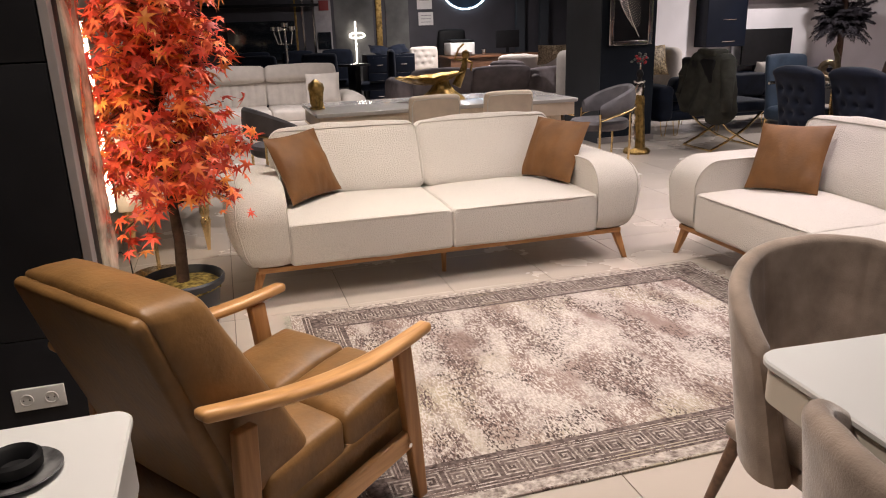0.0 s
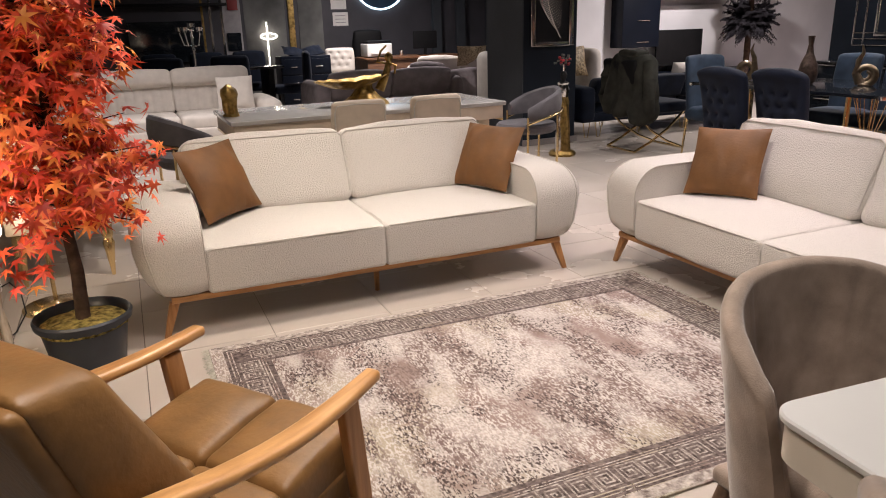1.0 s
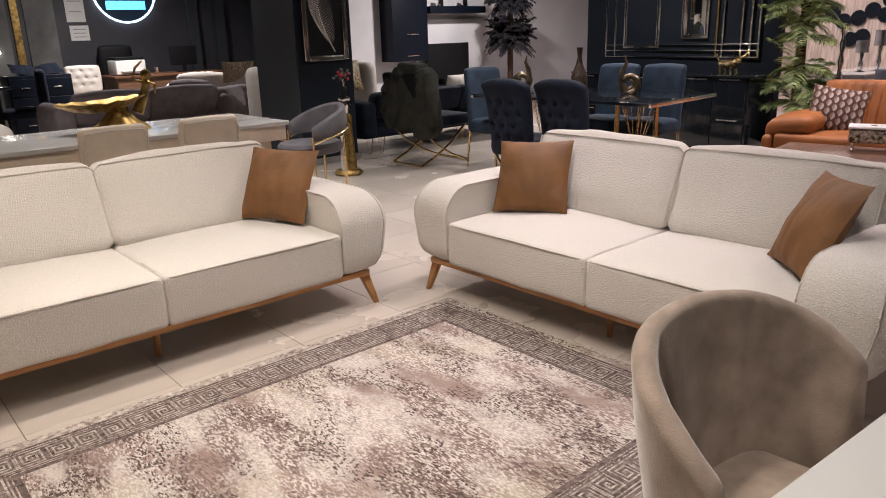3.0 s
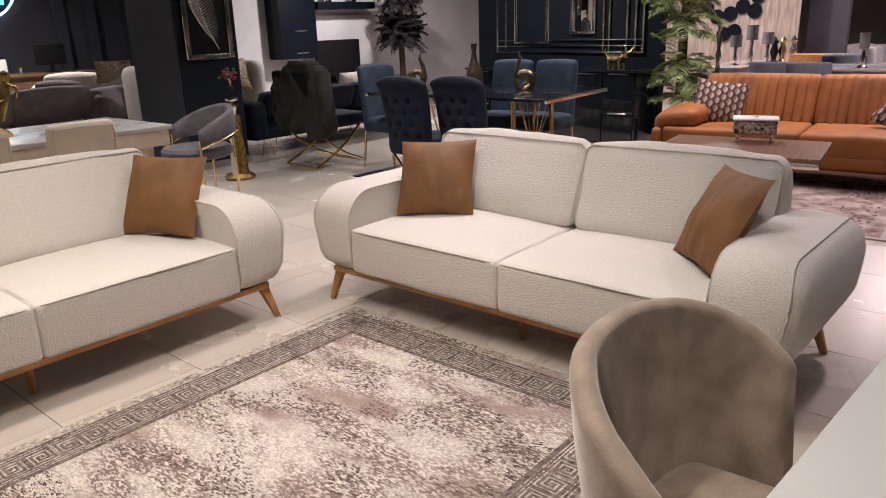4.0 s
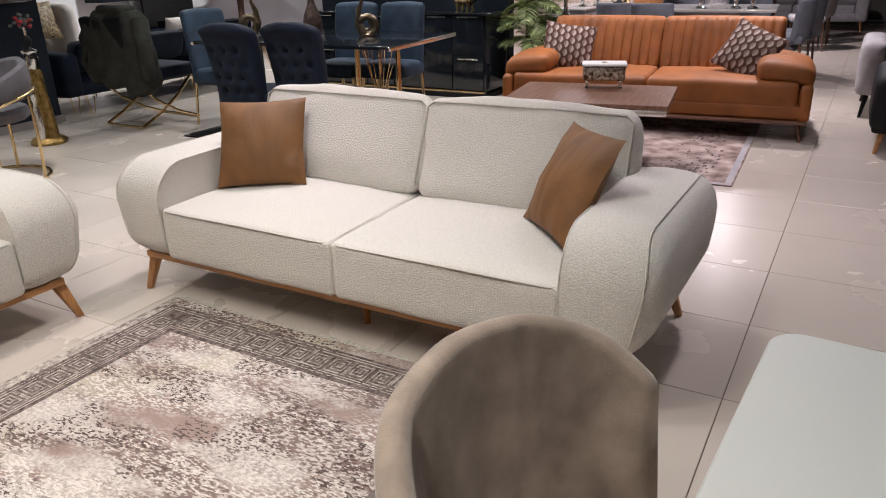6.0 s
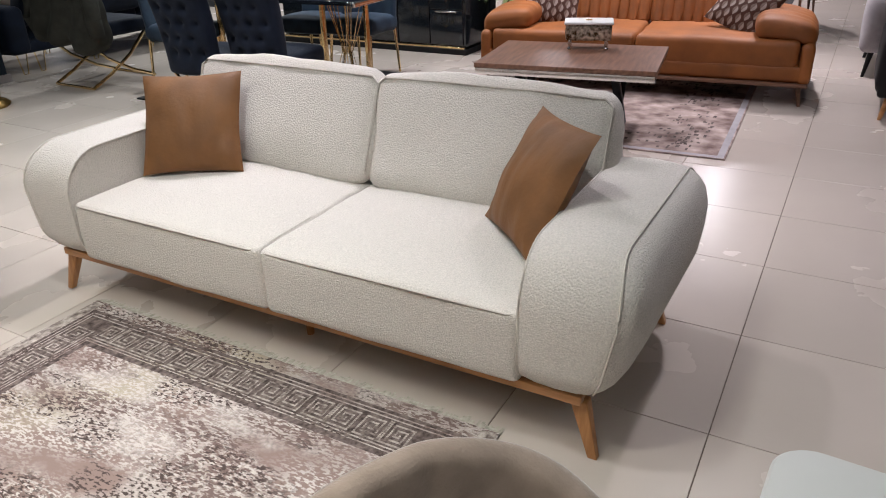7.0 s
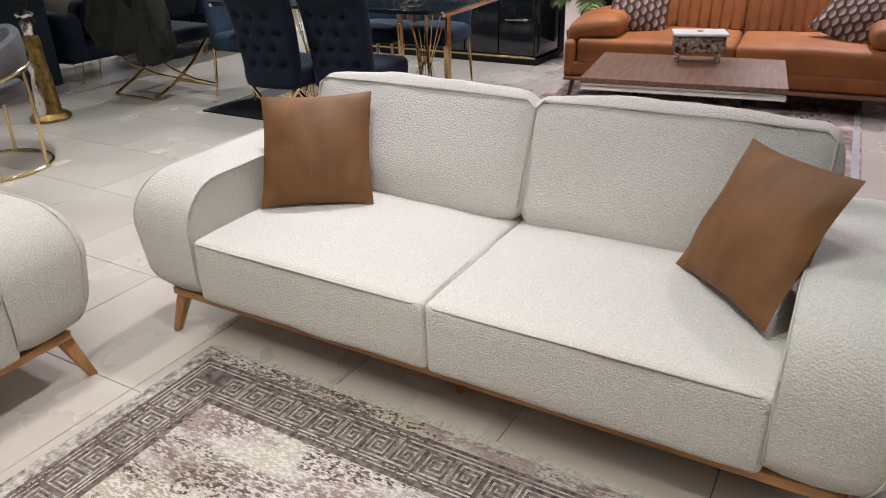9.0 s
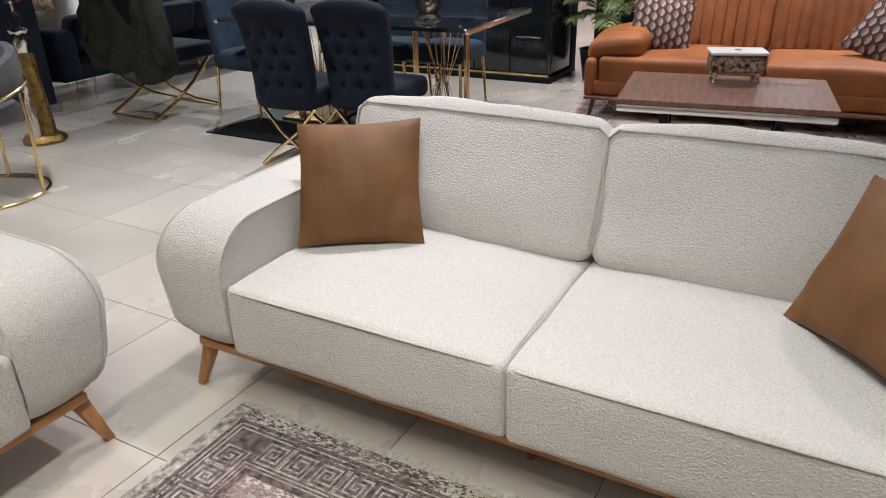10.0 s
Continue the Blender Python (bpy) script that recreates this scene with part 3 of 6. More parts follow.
# ---------------------------------------------------------------- white dining table, taupe chairs
def rounded_top(x0, x1, y0, y1, z0, z1, r, edge=0.004, n=8):
    bm = bmesh.new()
    rows = []
    for z, inset in ((z0, edge), (z0 + edge, 0), (z1 - edge, 0), (z1, edge)):
        ring = []
        for cx, cy, a0 in ((x1 - r, y1 - r, 0), (x0 + r, y1 - r, 90), (x0 + r, y0 + r, 180), (x1 - r, y0 + r, 270)):
            for i in range(n + 1):
                t = radians(a0 + 90 * i / n)
                ring.append(bm.verts.new((cx + (r - inset) * math.cos(t), cy + (r - inset) * math.sin(t), z)))
        rows.append(ring)
    m = len(rows[0])
    for one, two in zip(rows, rows[1:]):
        for q in range(m):
            bm.faces.new((one[q], one[(q + 1) % m], two[(q + 1) % m], two[q]))
    bm.faces.new(list(reversed(rows[0])))
    bm.faces.new(rows[-1])
    return bm


def white_table():
    root = thing("dining_table", pose(0.950, 1.015, 0, 0, 0, -5), "glossy white dining table with rounded corners and splayed wooden legs", "table")
    part("tabletop", rounded_top(0, 0.985, -1.70, 0, 0.735, 0.752, 0.06), LACQUER, root, "glossy white top")
    part("apron", rounded_top(0.008, 0.977, -1.692, -0.008, 0.655, 0.733, 0.06), LACQUER_EDGE, root, "cream lacquered apron")
    for x in (0.13, 0.81):
        for y in (-0.17, -1.53):
            part("leg", leg((x, y, 0.655), (x + (0.07 if x > 0.5 else -0.07), y + (0.07 if y > -0.8 else -0.07), 0), 0.045, 0.02), OAK_Z, root, "tapered beech leg")
    return root


white_table()


def tub_chair(m, label):
    """A velvet chair whose back wraps round the seat and slopes down to the arms."""
    root = thing("tub_chair", m, label, "chair", "taupe velvet tub chairs")
    bm = bmesh.new()
    n, rows, a0 = 72, 14, 95
    sections = []
    for i in range(n + 1):
        a = -a0 + 2 * a0 * i / n
        t = radians(a - 90)
        height = 0.832 - 0.145 * (abs(a) / a0) ** 2.5
        sides = ([], [])
        for j in range(rows + 1):
            k = j / rows
            z = 0.33 + (height - 0.33) * k
            flare = 0.86 + 0.14 * k
            wob = 0.006 * noise.noise(Vector((a * 0.05, z * 5, 2)))
            fold = 0.0
            for f0, deep, low in ((-38, 0.010, 0.72), (-47, 0.008, 0.66), (-20, 0.004, 0.7), (30, 0.006, 0.74), (70, 0.006, 0.6)):
                fold += deep * math.exp(-((a - f0 + 14 * (k - 0.8)) / 3.2) ** 2) * max(0.0, min(1.0, (k - low + 0.2) / 0.2)) * max(0.0, min(1.0, (1.04 - k) / 0.1))
            for store, off in ((sides[0], 0.0), (sides[1], 0.052 + 0.045 * (1 - k) - fold)):
                store.append(Vector(((0.352 - off + wob) * flare * math.cos(t), (0.272 - off + wob) * flare * math.sin(t) - 0.02 * k, z)))
        po, pi = sides[0][-1], sides[1][-1]
        over = [po.lerp(pi, 0.5 - 0.5 * math.cos(u)) + Vector((0, 0, 0.027 * math.sin(u))) for u in [math.pi * q / 8 for q in range(1, 8)]]
        sections.append(sides[0] + over + sides[1][::-1])
    m_ = len(sections[0])
    grid = [[bm.verts.new(p) for p in ring] for ring in sections]
    for one, two in zip(grid, grid[1:]):
        for q in range(m_):
            bm.faces.new((one[q], two[q], two[(q + 1) % m_], one[(q + 1) % m_]))
    for e, near in ((0, 1), (n, n - 1)):
        half = m_ // 2
        columns = []
        for q in range(half):
            a, b = sections[e][q], sections[e][m_ - 1 - q]
            fore = (sections[e][q] - sections[near][q]).normalized()
            r = (a - b).length / 2
            mid = (a + b) / 2
            columns.append([grid[e][q]] + [bm.verts.new(mid + (a - b) / 2 * math.cos(u) + fore * r * math.sin(u)) for u in (math.pi / 4, math.pi / 2, 3 * math.pi / 4)] + [grid[e][m_ - 1 - q]])
        for one, two in zip(columns, columns[1:]):
            for q in range(4):
                bm.faces.new((one[q], one[q + 1], two[q + 1], two[q]))
        bm.faces.new(columns[0])
        tip = grid[e][half]
        for q in range(4):
            bm.faces.new((columns[-1][q], columns[-1][q + 1], tip))
    bmesh.ops.recalc_face_normals(bm, faces=bm.faces)
    part("shell", bm, TAUPE, root)
    part("seat", soft(bmesh.new(), (0, 0.02, 0.41), (0.44, 0.46, 0.14), 0.06, (8, 8, 2), crown=0.02, wrinkle=0.003, top_only=True), TAUPE, root)
    part("seat_base", soft(bmesh.new(), (0, 0.0, 0.335), (0.44, 0.46, 0.05), 0.02, (3, 3, 1)), TAUPE, root)
    for x, y in ((-0.19, -0.19), (0.19, -0.19), (-0.19, 0.19), (0.19, 0.19)):
        part("leg", leg((x, y, 0.33), (x * 1.35, y * 1.35, 0), 0.022, 0.012), WALNUTLEG, root, "slim brown wooden leg")
    return root


WALNUTLEG = wood("brown_leg_wood", (0.13, 0.07, 0.04), (0.20, 0.11, 0.065))
tub_chair(pose(1.396, 1.116, 0, 0, 0, 180), "taupe velvet tub chair at the end of the white table")
tub_chair(pose(0.965, 0.425, 0, 0, 0, -93), "taupe velvet tub chair at the long side of the white table")


keep()


# ---------------------------------------------------------------- dark column, lit alcove and what stands there
BLACKTILE = mat("black_wall_panel", (0.014, 0.014, 0.016), 0.45, var=0.3, scale=2.5, bump=0.1, bscale=40)
TRIM = mat("pale_metal_trim", (0.27, 0.24, 0.235), 0.5, var=0.1, scale=6)
AGATE = mat("agate_glass_art", (0.16, 0.075, 0.022), 0.15, var=0.7, scale=7, c2=(0.80, 0.70, 0.56), detail=9.0)
column = structure("wall_column", box((-1.84, 2.53, 1.5), (2.70, 0.16, 3.0), 0.002), BLACK, "black panelled wall return with a socket", "wall")
for x0, x1 in ((-1.74, -1.12), (-1.114, -0.494)):
    for z0, z1 in ((0.0, 0.478), (0.482, 1.368), (1.372, 2.25), (2.254, 3.0)):
        part("panel", box(((x0 + x1) / 2, 2.435, (z0 + z1) / 2), (x1 - x0, 0.03, z1 - z0), 0.002), BLACKTILE, column)
slab("trim", -0.489, -0.462, 2.42, 2.50, 0, CEILING, TRIM, "pale edge trim of the black wall return", "trim")


def agate_panel():
    root = thing("wall_art", pose(0, 0, 0), "tall agate glass art panel in a black frame, lit from behind", "wall art")
    part("art_frame", box((-0.515, 2.69, 1.30), (0.05, 0.13, 2.3), 0.004), BLACK, root, "black frame")
    part("glass_sheet", soft(bmesh.new(), (-0.495, 2.93, 1.30), (0.03, 0.34, 2.3), 0.006, (1, 6, 40), fn=lambda q: q + Vector((0.012 * noise.noise(q * 9), 0.03 * noise.noise(Vector((0, 3, q.z * 6))), 0))), AGATE, root, "brown and white streaked agate glass")
    part("light_strip", box((-0.655, 3.02, 1.30), (0.02, 0.02, 2.0), 0.003), glow("warm_led", (1.0, 0.86, 0.62), 40.0), root, "warm glowing light strip")
    return root


agate_panel()


def wall_socket(m, gangs, label):
    root = thing("wall_socket", m, label, "socket")
    part("plate", box((0, -0.006, 0), (0.081 * gangs, 0.012, 0.081), 0.004), PLASTICWHITE, root)
    for g in range(gangs):
        x = 0.081 * (g - (gangs - 1) / 2) * 0.94
        part("insert", lathe([(0.021, 0.0), (0.021, 0.004), (0.018, 0.004), (0.018, -0.008), (0, -0.008)], seg=20), PLASTICWHITE, root, m=pose(x, -0.0125, 0, 90))
        for dx in (-0.0095, 0.0095):
            part("hole", lathe([(0.0025, 0), (0.0025, 0.002), (0, 0.002)], seg=8), BLACK, root, m=pose(x + dx, -0.013, 0, 90))
    return root


# Added emissive bar: stands in for the glow on the alcove wall, backlights the maple.
glowbar = thing("wall_lamp", pose(-0.725, 4.80, 0.95), "added warm white bar standing in for the bright glow on the alcove wall", "lamp")
part("light_bar", box((0, 0, 0), (0.03, 0.10, 1.15), 0.006), glow("warm_white_bar", (1.0, 0.87, 0.66), 9.0), glowbar, "added glowing face")
part("back_plate", box((-0.012, 0, 0), (0.012, 0.14, 1.20), 0.003), SILVER, glowbar)

wall_socket(pose(-0.70, 2.418, 0.272), 2, "white double wall socket on the black panel")
wall_socket(pose(-0.738, 4.55, 0.16, 0, 0, 90), 1, "white wall socket above the tile floor")
cable = part("power_cable", tube([(-0.72, 4.55, 0.15), (-0.68, 4.54, 0.17), (-0.63, 4.50, 0.12), (-0.61, 4.40, 0.03), (-0.64, 4.20, 0.006), (-0.72, 3.95, 0.006), (-0.60, 3.75, 0.006), (-0.50, 3.72, 0.006)], 0.004, seg=6), BLACK)
tagged(cable, "thin black power cable trailing over the floor", "cable")


settle(-0.489, 2.420, -0.547, 2.400, 1.0)


def maple():
    rng = random.Random(3)
    root = thing("potted_maple", pose(-0.30, 3.49, 0), "artificial red maple tree in an anthracite plastic pot", "plant")
    pot = part("pot", lathe([(0.125, 0.0), (0.135, 0.004), (0.172, 0.235), (0.190, 0.238), (0.194, 0.262), (0.186, 0.272), (0.176, 0.262), (0.170, 0.22)], seg=40), POT, root, "anthracite plastic pot")
    part("moss", lathe([(0.172, 0.215), (0.170, 0.232), (0.13, 0.243), (0.07, 0.250), (0.0, 0.252)], seg=28, fn=lambda q: q + Vector((0, 0, 0.010 * noise.noise(q * 30)))), MOSS, root, "dry yellow-green moss")
    trunk = bmesh.new()
    tube([(0.0, 0.0, 0.235), (0.01, 0.0, 0.45), (0.0, 0.01, 0.62), (0.01, 0.0, 0.95), (0.0, 0.0, 1.5), (0.02, 0.0, 1.95)], 0.030, trunk, 10, r2=0.010)
    part("trunk", trunk, BARK, root)
    trunk = bmesh.new()
    tips = []
    for i in range(125):
        z = 0.59 + 1.41 * (i / 125) ** 0.95
        a = rng.uniform(0, 2 * math.pi)
        reach = (0.25 + 0.11 * math.sin(min(1, (z - 0.5) / 0.9) * math.pi)) * rng.uniform(0.45, 1.12)
        p0 = Vector((0.005, 0, z))
        p2 = Vector((reach * math.cos(a), reach * math.sin(a), z + rng.uniform(-0.06, 0.16)))
        p1 = p0.lerp(p2, 0.5) + Vector((0, 0, 0.05))
        tube([p0, p1, p2], 0.006, trunk, 5, r2=0.0015)
        tips.append((p0, p1, p2))
    part("twig", trunk, BARK, root)["kind"] = "stuff"
    crown = bmesh.new()
    outline = []
    for ang, ln in ((-150, 0.45), (-95, 0.78), (-48, 0.95), (0, 1.08), (48, 0.95), (95, 0.78), (150, 0.45)):
        outline.append((ang, ln))
    for p0, p1, p2 in tips:
        for k in range(rng.randint(26, 33)):
            t = rng.uniform(0.35, 1.08)
            c = p1.lerp(p2, (t - 0.5) * 2) if t > 0.5 else p0.lerp(p1, t * 2)
            c = c + Vector([rng.gauss(0, 0.045) for _ in range(3)])
            size = rng.uniform(0.043, 0.072)
            away = Vector((c.x, c.y, 0.35)).normalized()
            nrm = (away + Vector([rng.gauss(0, 0.55) for _ in range(3)])).normalized()
            down = Vector((rng.gauss(0, 0.5), rng.gauss(0, 0.5), -1))
            ax = (down - down.dot(nrm) * nrm).normalized()
            bx = nrm.cross(ax)
            mid = crown.verts.new(c + 0.004 * nrm)
            ring = []
            for q, (ang, ln) in enumerate(outline):
                t0 = radians(ang)
                droop = -0.18 * ln * size
                ring.append(crown.verts.new(c + size * ln * (math.cos(t0) * ax + math.sin(t0) * bx) + droop * nrm))
                if q < len(outline) - 1:
                    t1 = radians((ang + outline[q + 1][0]) / 2)
                    ring.append(crown.verts.new(c + size * 0.30 * (math.cos(t1) * ax + math.sin(t1) * bx)))
            for u, v in zip(ring, ring[1:]):
                crown.faces.new((mid, u, v))
    part("crown", crown, MAPLE, root, "red and orange maple leaves", smooth=False)
    return root


maple()


def floor_lamp():
    root = thing("floor_lamp", pose(-0.49, 4.42, 0), "brass floor lamp with a round foot behind the maple", "lamp")
    part("foot", lathe([(0.165, 0.0), (0.165, 0.012), (0.155, 0.018), (0.03, 0.024), (0.014, 0.04)], seg=36), GOLD, root)
    part("pole", tube([(0, 0, 0.02), (0, 0, 1.5)], 0.011, seg=12), GOLD, root)
    part("shade", lathe([(0.17, 1.42), (0.13, 1.75), (0.128, 1.75), (0.168, 1.42)], seg=32), OFFWHITE, root, "off-white fabric shade")
    return root


floor_lamp()


def gold_leg_cabinet():
    root = thing("cabinet", pose(-0.45, 5.55, 0), "cream cabinet with gilt edging on tall gold legs", "cabinet")
    part("body", box((0, 0, 0.56), (0.54, 1.46, 0.50), 0.012), BEIGE, root)
    for y in (-0.735, 0.735):
        part("side_panel", box((0, y, 0.56), (0.42, 0.02, 0.38), 0.006), OFFWHITE, root, "cream side panel")
    part("top", box((0, 0, 0.825), (0.57, 1.50, 0.03), 0.01), OFFWHITE, root)
    for x in (-0.22, 0.24):
        for y in (-0.69, 0.69):
            part("leg", lathe([(0.010, 0), (0.012, 0.02), (0.016, 0.06), (0.028, 0.16), (0.034, 0.20), (0.024, 0.23), (0.032, 0.25), (0.032, 0.312)], seg=14, c=(x, y)), GOLD, root, "turned gold leg")
    return root


gold_leg_cabinet()


settle(-0.300, 3.490, -0.313, 3.515, 1.047)


def side_table():
    root = thing("console_table", pose(0, 0, 0), "glossy white table with rounded corners", "table")
    part("tabletop", rounded_top(-1.6, -0.235, 0.55, 1.335, 0.735, 0.752, 0.04), LACQUER, root)
    part("apron", rounded_top(-1.592, -0.243, 0.558, 1.327, 0.60, 0.733, 0.04), LACQUER, root)
    for x in (-1.5, -0.33):
        for y in (0.65, 1.24):
            part("leg", box((x, y, 0.30), (0.06, 0.06, 0.60), 0.006), LACQUER, root)
    return root


side_table()
tray = thing("ashtray_dish", pose(-0.40, 1.155, 0.753), "round dark marbled dish with a black bowl on the white table", "dish")
part("dish", lathe([(0.05, 0.0), (0.062, 0.002), (0.072, 0.010), (0.070, 0.012), (0.058, 0.006), (0, 0.006)], seg=32), mat("dark_marble", (0.03, 0.03, 0.033), 0.3, var=0.6, scale=30, c2=(0.20, 0.20, 0.20)), tray)
part("bowl", lathe([(0.030, 0.006), (0.043, 0.016), (0.044, 0.034), (0.038, 0.040), (0.030, 0.034), (0.024, 0.016), (0, 0.014)], seg=28), BLACK, tray, "black bowl")


settle(-0.235, 1.335, -0.305, 1.242, 1.000)


# ---------------------------------------------------------------- generic seating
def plain_sofa(m, label, w, d, material, back=0.85, seat=0.43, arm_w=0.2, arm_h=0.6, n=2, low=0.14, legs=OAK, channels=0, group="", back_t=0.2, leg_shape="taper", arm_soft=0.06):
    root = thing("sofa", m, label, "sofa", group)
    part("base", soft(bmesh.new(), (0, 0, (low + seat - 0.12) / 2), (w - 0.04, d - 0.04, seat - 0.12 - low), 0.03, (3, 3, 1)), material, root)
    iw = w - 2 * arm_w
    for i in range(n):
        cx = -iw / 2 + iw * (i + 0.5) / n
        part("seat_cushion", soft(bmesh.new(), (cx, -0.06, seat - 0.065), (iw / n - 0.006, d - back_t, 0.15), 0.04, (5, 5, 1), crown=0.015, wrinkle=0.004, top_only=True), material, root)

        def ribs(q, cx=cx):
            k = (q.z - seat) / (back - seat)
            front = q.y < d / 2 - back_t * 0.55
            if channels and front:
                q.y -= 0.012 * abs(math.sin((q.x - cx) * math.pi * channels / (iw / n)))
            q.y += 0.10 * k
            return q

        part("back_cushion", soft(bmesh.new(), (cx, d / 2 - back_t / 2 - 0.08, (seat + back) / 2), (iw / n - 0.006, back_t, back - seat + 0.02), 0.05, (8 * channels if channels else 6, 2, 5), crown=0.01 if channels else 0.03, wrinkle=0.003, fn=ribs), material, root)
    for s in (-1, 1):
        part("armrest", soft(bmesh.new(), (s * (w / 2 - arm_w / 2), 0, (low + arm_h) / 2), (arm_w, d, arm_h - low), arm_soft, (3, 5, 4), crown=0.012, wrinkle=0.003), material, root)
    if leg_shape == "taper":
        for x in (-1, 1):
            for y in (-1, 1):
                part("leg", leg((x * (w / 2 - 0.10), y * (d / 2 - 0.08), low + 0.01), (x * (w / 2 - 0.07), y * (d / 2 - 0.05), 0), 0.024, 0.013), legs, root)
    else:
        for x in (-0.95, -0.8, -0.3, 0.3, 0.8, 0.95):
            for y in (-1, 1):
                px, py = x * (w / 2 - 0.05), y * (d / 2 - 0.06)
                part("leg", tube([(px - 0.05, py, low + 0.02), (px - 0.02, py, 0.006), (px + 0.02, py, 0.006), (px + 0.05, py, low + 0.02)], 0.006, seg=6), legs, root, "gold hairpin leg")
    return root


# orange leather sofa, coffee table and rug behind the cream sofa
def orange_sofa():
    root = thing("sofa", pose(7.07, 2.52, 0, 0, 0, -85), "orange leather sofa with channelled back cushions and a wooden rail", "sofa")
    part("plinth_rail", box((0, -0.02, 0.155), (2.44, 0.98, 0.022), 0.005), OAK_DARK, root, "walnut plinth rail")
    part("base", soft(bmesh.new(), (0, 0.0, 0.225), (2.40, 0.94, 0.12), 0.03, (4, 4, 1)), ORANGE, root)
    for s in (-1, 1):
        part("side_shell", soft(bmesh.new(), (s * 1.19, 0.0, 0.315), (0.09, 0.96, 0.29), 0.04, (2, 6, 4), fn=lambda q: Vector((q.x, q.y, q.z - 0.09 * max(0, -q.y - 0.2)))), ORANGE, root)
        part("seat_cushion", soft(bmesh.new(), (s * 0.57, -0.06, 0.355), (1.136, 0.82, 0.20), 0.045, (8, 8, 2), crown=0.018, wrinkle=0.006, top_only=True), ORANGE, root)

        def ribs(q, cx=s * 0.50):
            k = (q.z - 0.43) / 0.46
            if q.y < 0.30 and k > 0.05:
                q.y -= 0.020 * abs(math.sin((q.x - cx) * math.pi * 12 / 0.97))
            q.y += 0.16 * k
            return q

        part("back_cushion", soft(bmesh.new(), (s * 0.495, 0.27, 0.645), (0.985, 0.16, 0.43), 0.035, (104, 2, 6), crown=0.008, fn=ribs), ORANGE, root, "orange leather cushion with vertical channels")

        def pad(q, s=s):
            k = (q.y + 0.3) / 0.6
            q.z += 0.007 * abs(math.sin(q.y * 34)) if q.z > 0.56 else 0
            out = max(0.0, (s * q.x - 0.90) / 0.33)
            q.z -= 0.055 * out * out + 0.03 * max(0.0, 0.35 - k)
            return q

        part("armrest", soft(bmesh.new(), (s * 1.03, -0.10, 0.540), (0.40, 0.66, 0.150), 0.060, (6, 22, 3), crown=0.014, wrinkle=0.005, fn=pad), ORANGE, root, "padded orange arm cushion")
        for y in (-0.42, 0.40):
            part("leg", leg((s * 1.16, y, 0.15), (s * 1.19, y * 1.06, 0), 0.022, 0.012), OAK_DARK, root, "walnut leg")
    return root


orange_sofa()


def hex_fabric():
    m = mat("hexagon_weave", (0.085, 0.045, 0.034), 0.9, var=0.1, scale=30, bump=0.3)
    n, k = m.node_tree.nodes, m.node_tree.links
    b = n["Principled BSDF"]
    co = next(q for q in n if q.type == "TEX_COORD").outputs["Object"]
    out = b.inputs["Base Color"].links[0].from_socket

    def calc(op, one, two=0.0):
        q = n.new("ShaderNodeMath")
        q.operation = op
        for socket, value in zip(q.inputs, (one, two)):
            if isinstance(value, (int, float)):
                socket.default_value = value
            else:
                k.new(value, socket)
        return q.outputs[0]

    sep = n.new("ShaderNodeSeparateXYZ")
    k.new(co, sep.inputs[0])
    u = calc("MULTIPLY", sep.outputs["X"], 1 / 0.052)
    u = calc("ADD", u, 50.0)
    column = calc("FLOOR", u)
    fx = calc("SUBTRACT", calc("FRACT", u), 0.5)
    fz = calc("FRACT", calc("ADD", calc("ADD", calc("MULTIPLY", sep.outputs["Z"], 1 / 0.075), 50.0), calc("MULTIPLY", calc("MODULO", column, 2.0), 0.5)))
    lens = calc("SUBTRACT", calc("MULTIPLY", calc("SINE", calc("MULTIPLY", fz, math.pi)), 0.46), calc("ABSOLUTE", fx))
    inside = calc("GREATER_THAN", lens, 0.06)
    shade = calc("MULTIPLY", inside, calc("GREATER_THAN", calc("SUBTRACT", fx, calc("MULTIPLY", fz, 0.4)), -0.22))
    for fac, colour in ((inside, (0.21, 0.155, 0.13)), (shade, (0.38, 0.32, 0.285))):
        mix = n.new("ShaderNodeMix")
        mix.data_type = "RGBA"
        k.new(fac, mix.inputs[0])
        k.new(out, mix.inputs[6])
        mix.inputs[7].default_value = (*colour, 1)
        out = mix.outputs[2]
    k.new(out, b.inputs["Base Color"])
    return m


HEX = hex_fabric()
throw_pillow(pose(6.98, 3.28, 0.63, -24, 8, -70), HEX, "brown and white geometric pillow on the orange sofa", 0.46, 0.42, 0.14, 5, "patterned pillows")
throw_pillow(pose(7.06, 1.78, 0.63, -30, 20, -112), HEX, "brown and white geometric pillow on the orange sofa", 0.46, 0.42, 0.14, 6, "patterned pillows")


def coffee_table():
    root = thing("coffee_table", pose(5.53, 2.58, 0, 0, 0, 8), "walnut coffee table with a mirrored edge and dark trestle legs", "table")
    part("tabletop", box((0, 0, 0.485), (0.775, 1.09, 0.028), 0.003), OAK_DARK, root, "walnut veneer top")
    part("edge_band", box((0, 0, 0.450), (0.765, 1.08, 0.040), 0.003), SILVER, root, "mirrored metal edge")
    for y in (-0.30, 0.30):
        for s in (-1, 1):
            part("leg", soft(bmesh.new(), (0, y, 0.215), (0.06, 0.05, 0.43), 0.006, (1, 1, 2), fn=lambda q, s=s: q + Vector((s * (0.26 - 0.52 * q.z / 0.43), 0, 0))), BLACK, root, "black trestle leg")
    return root


coffee_table()


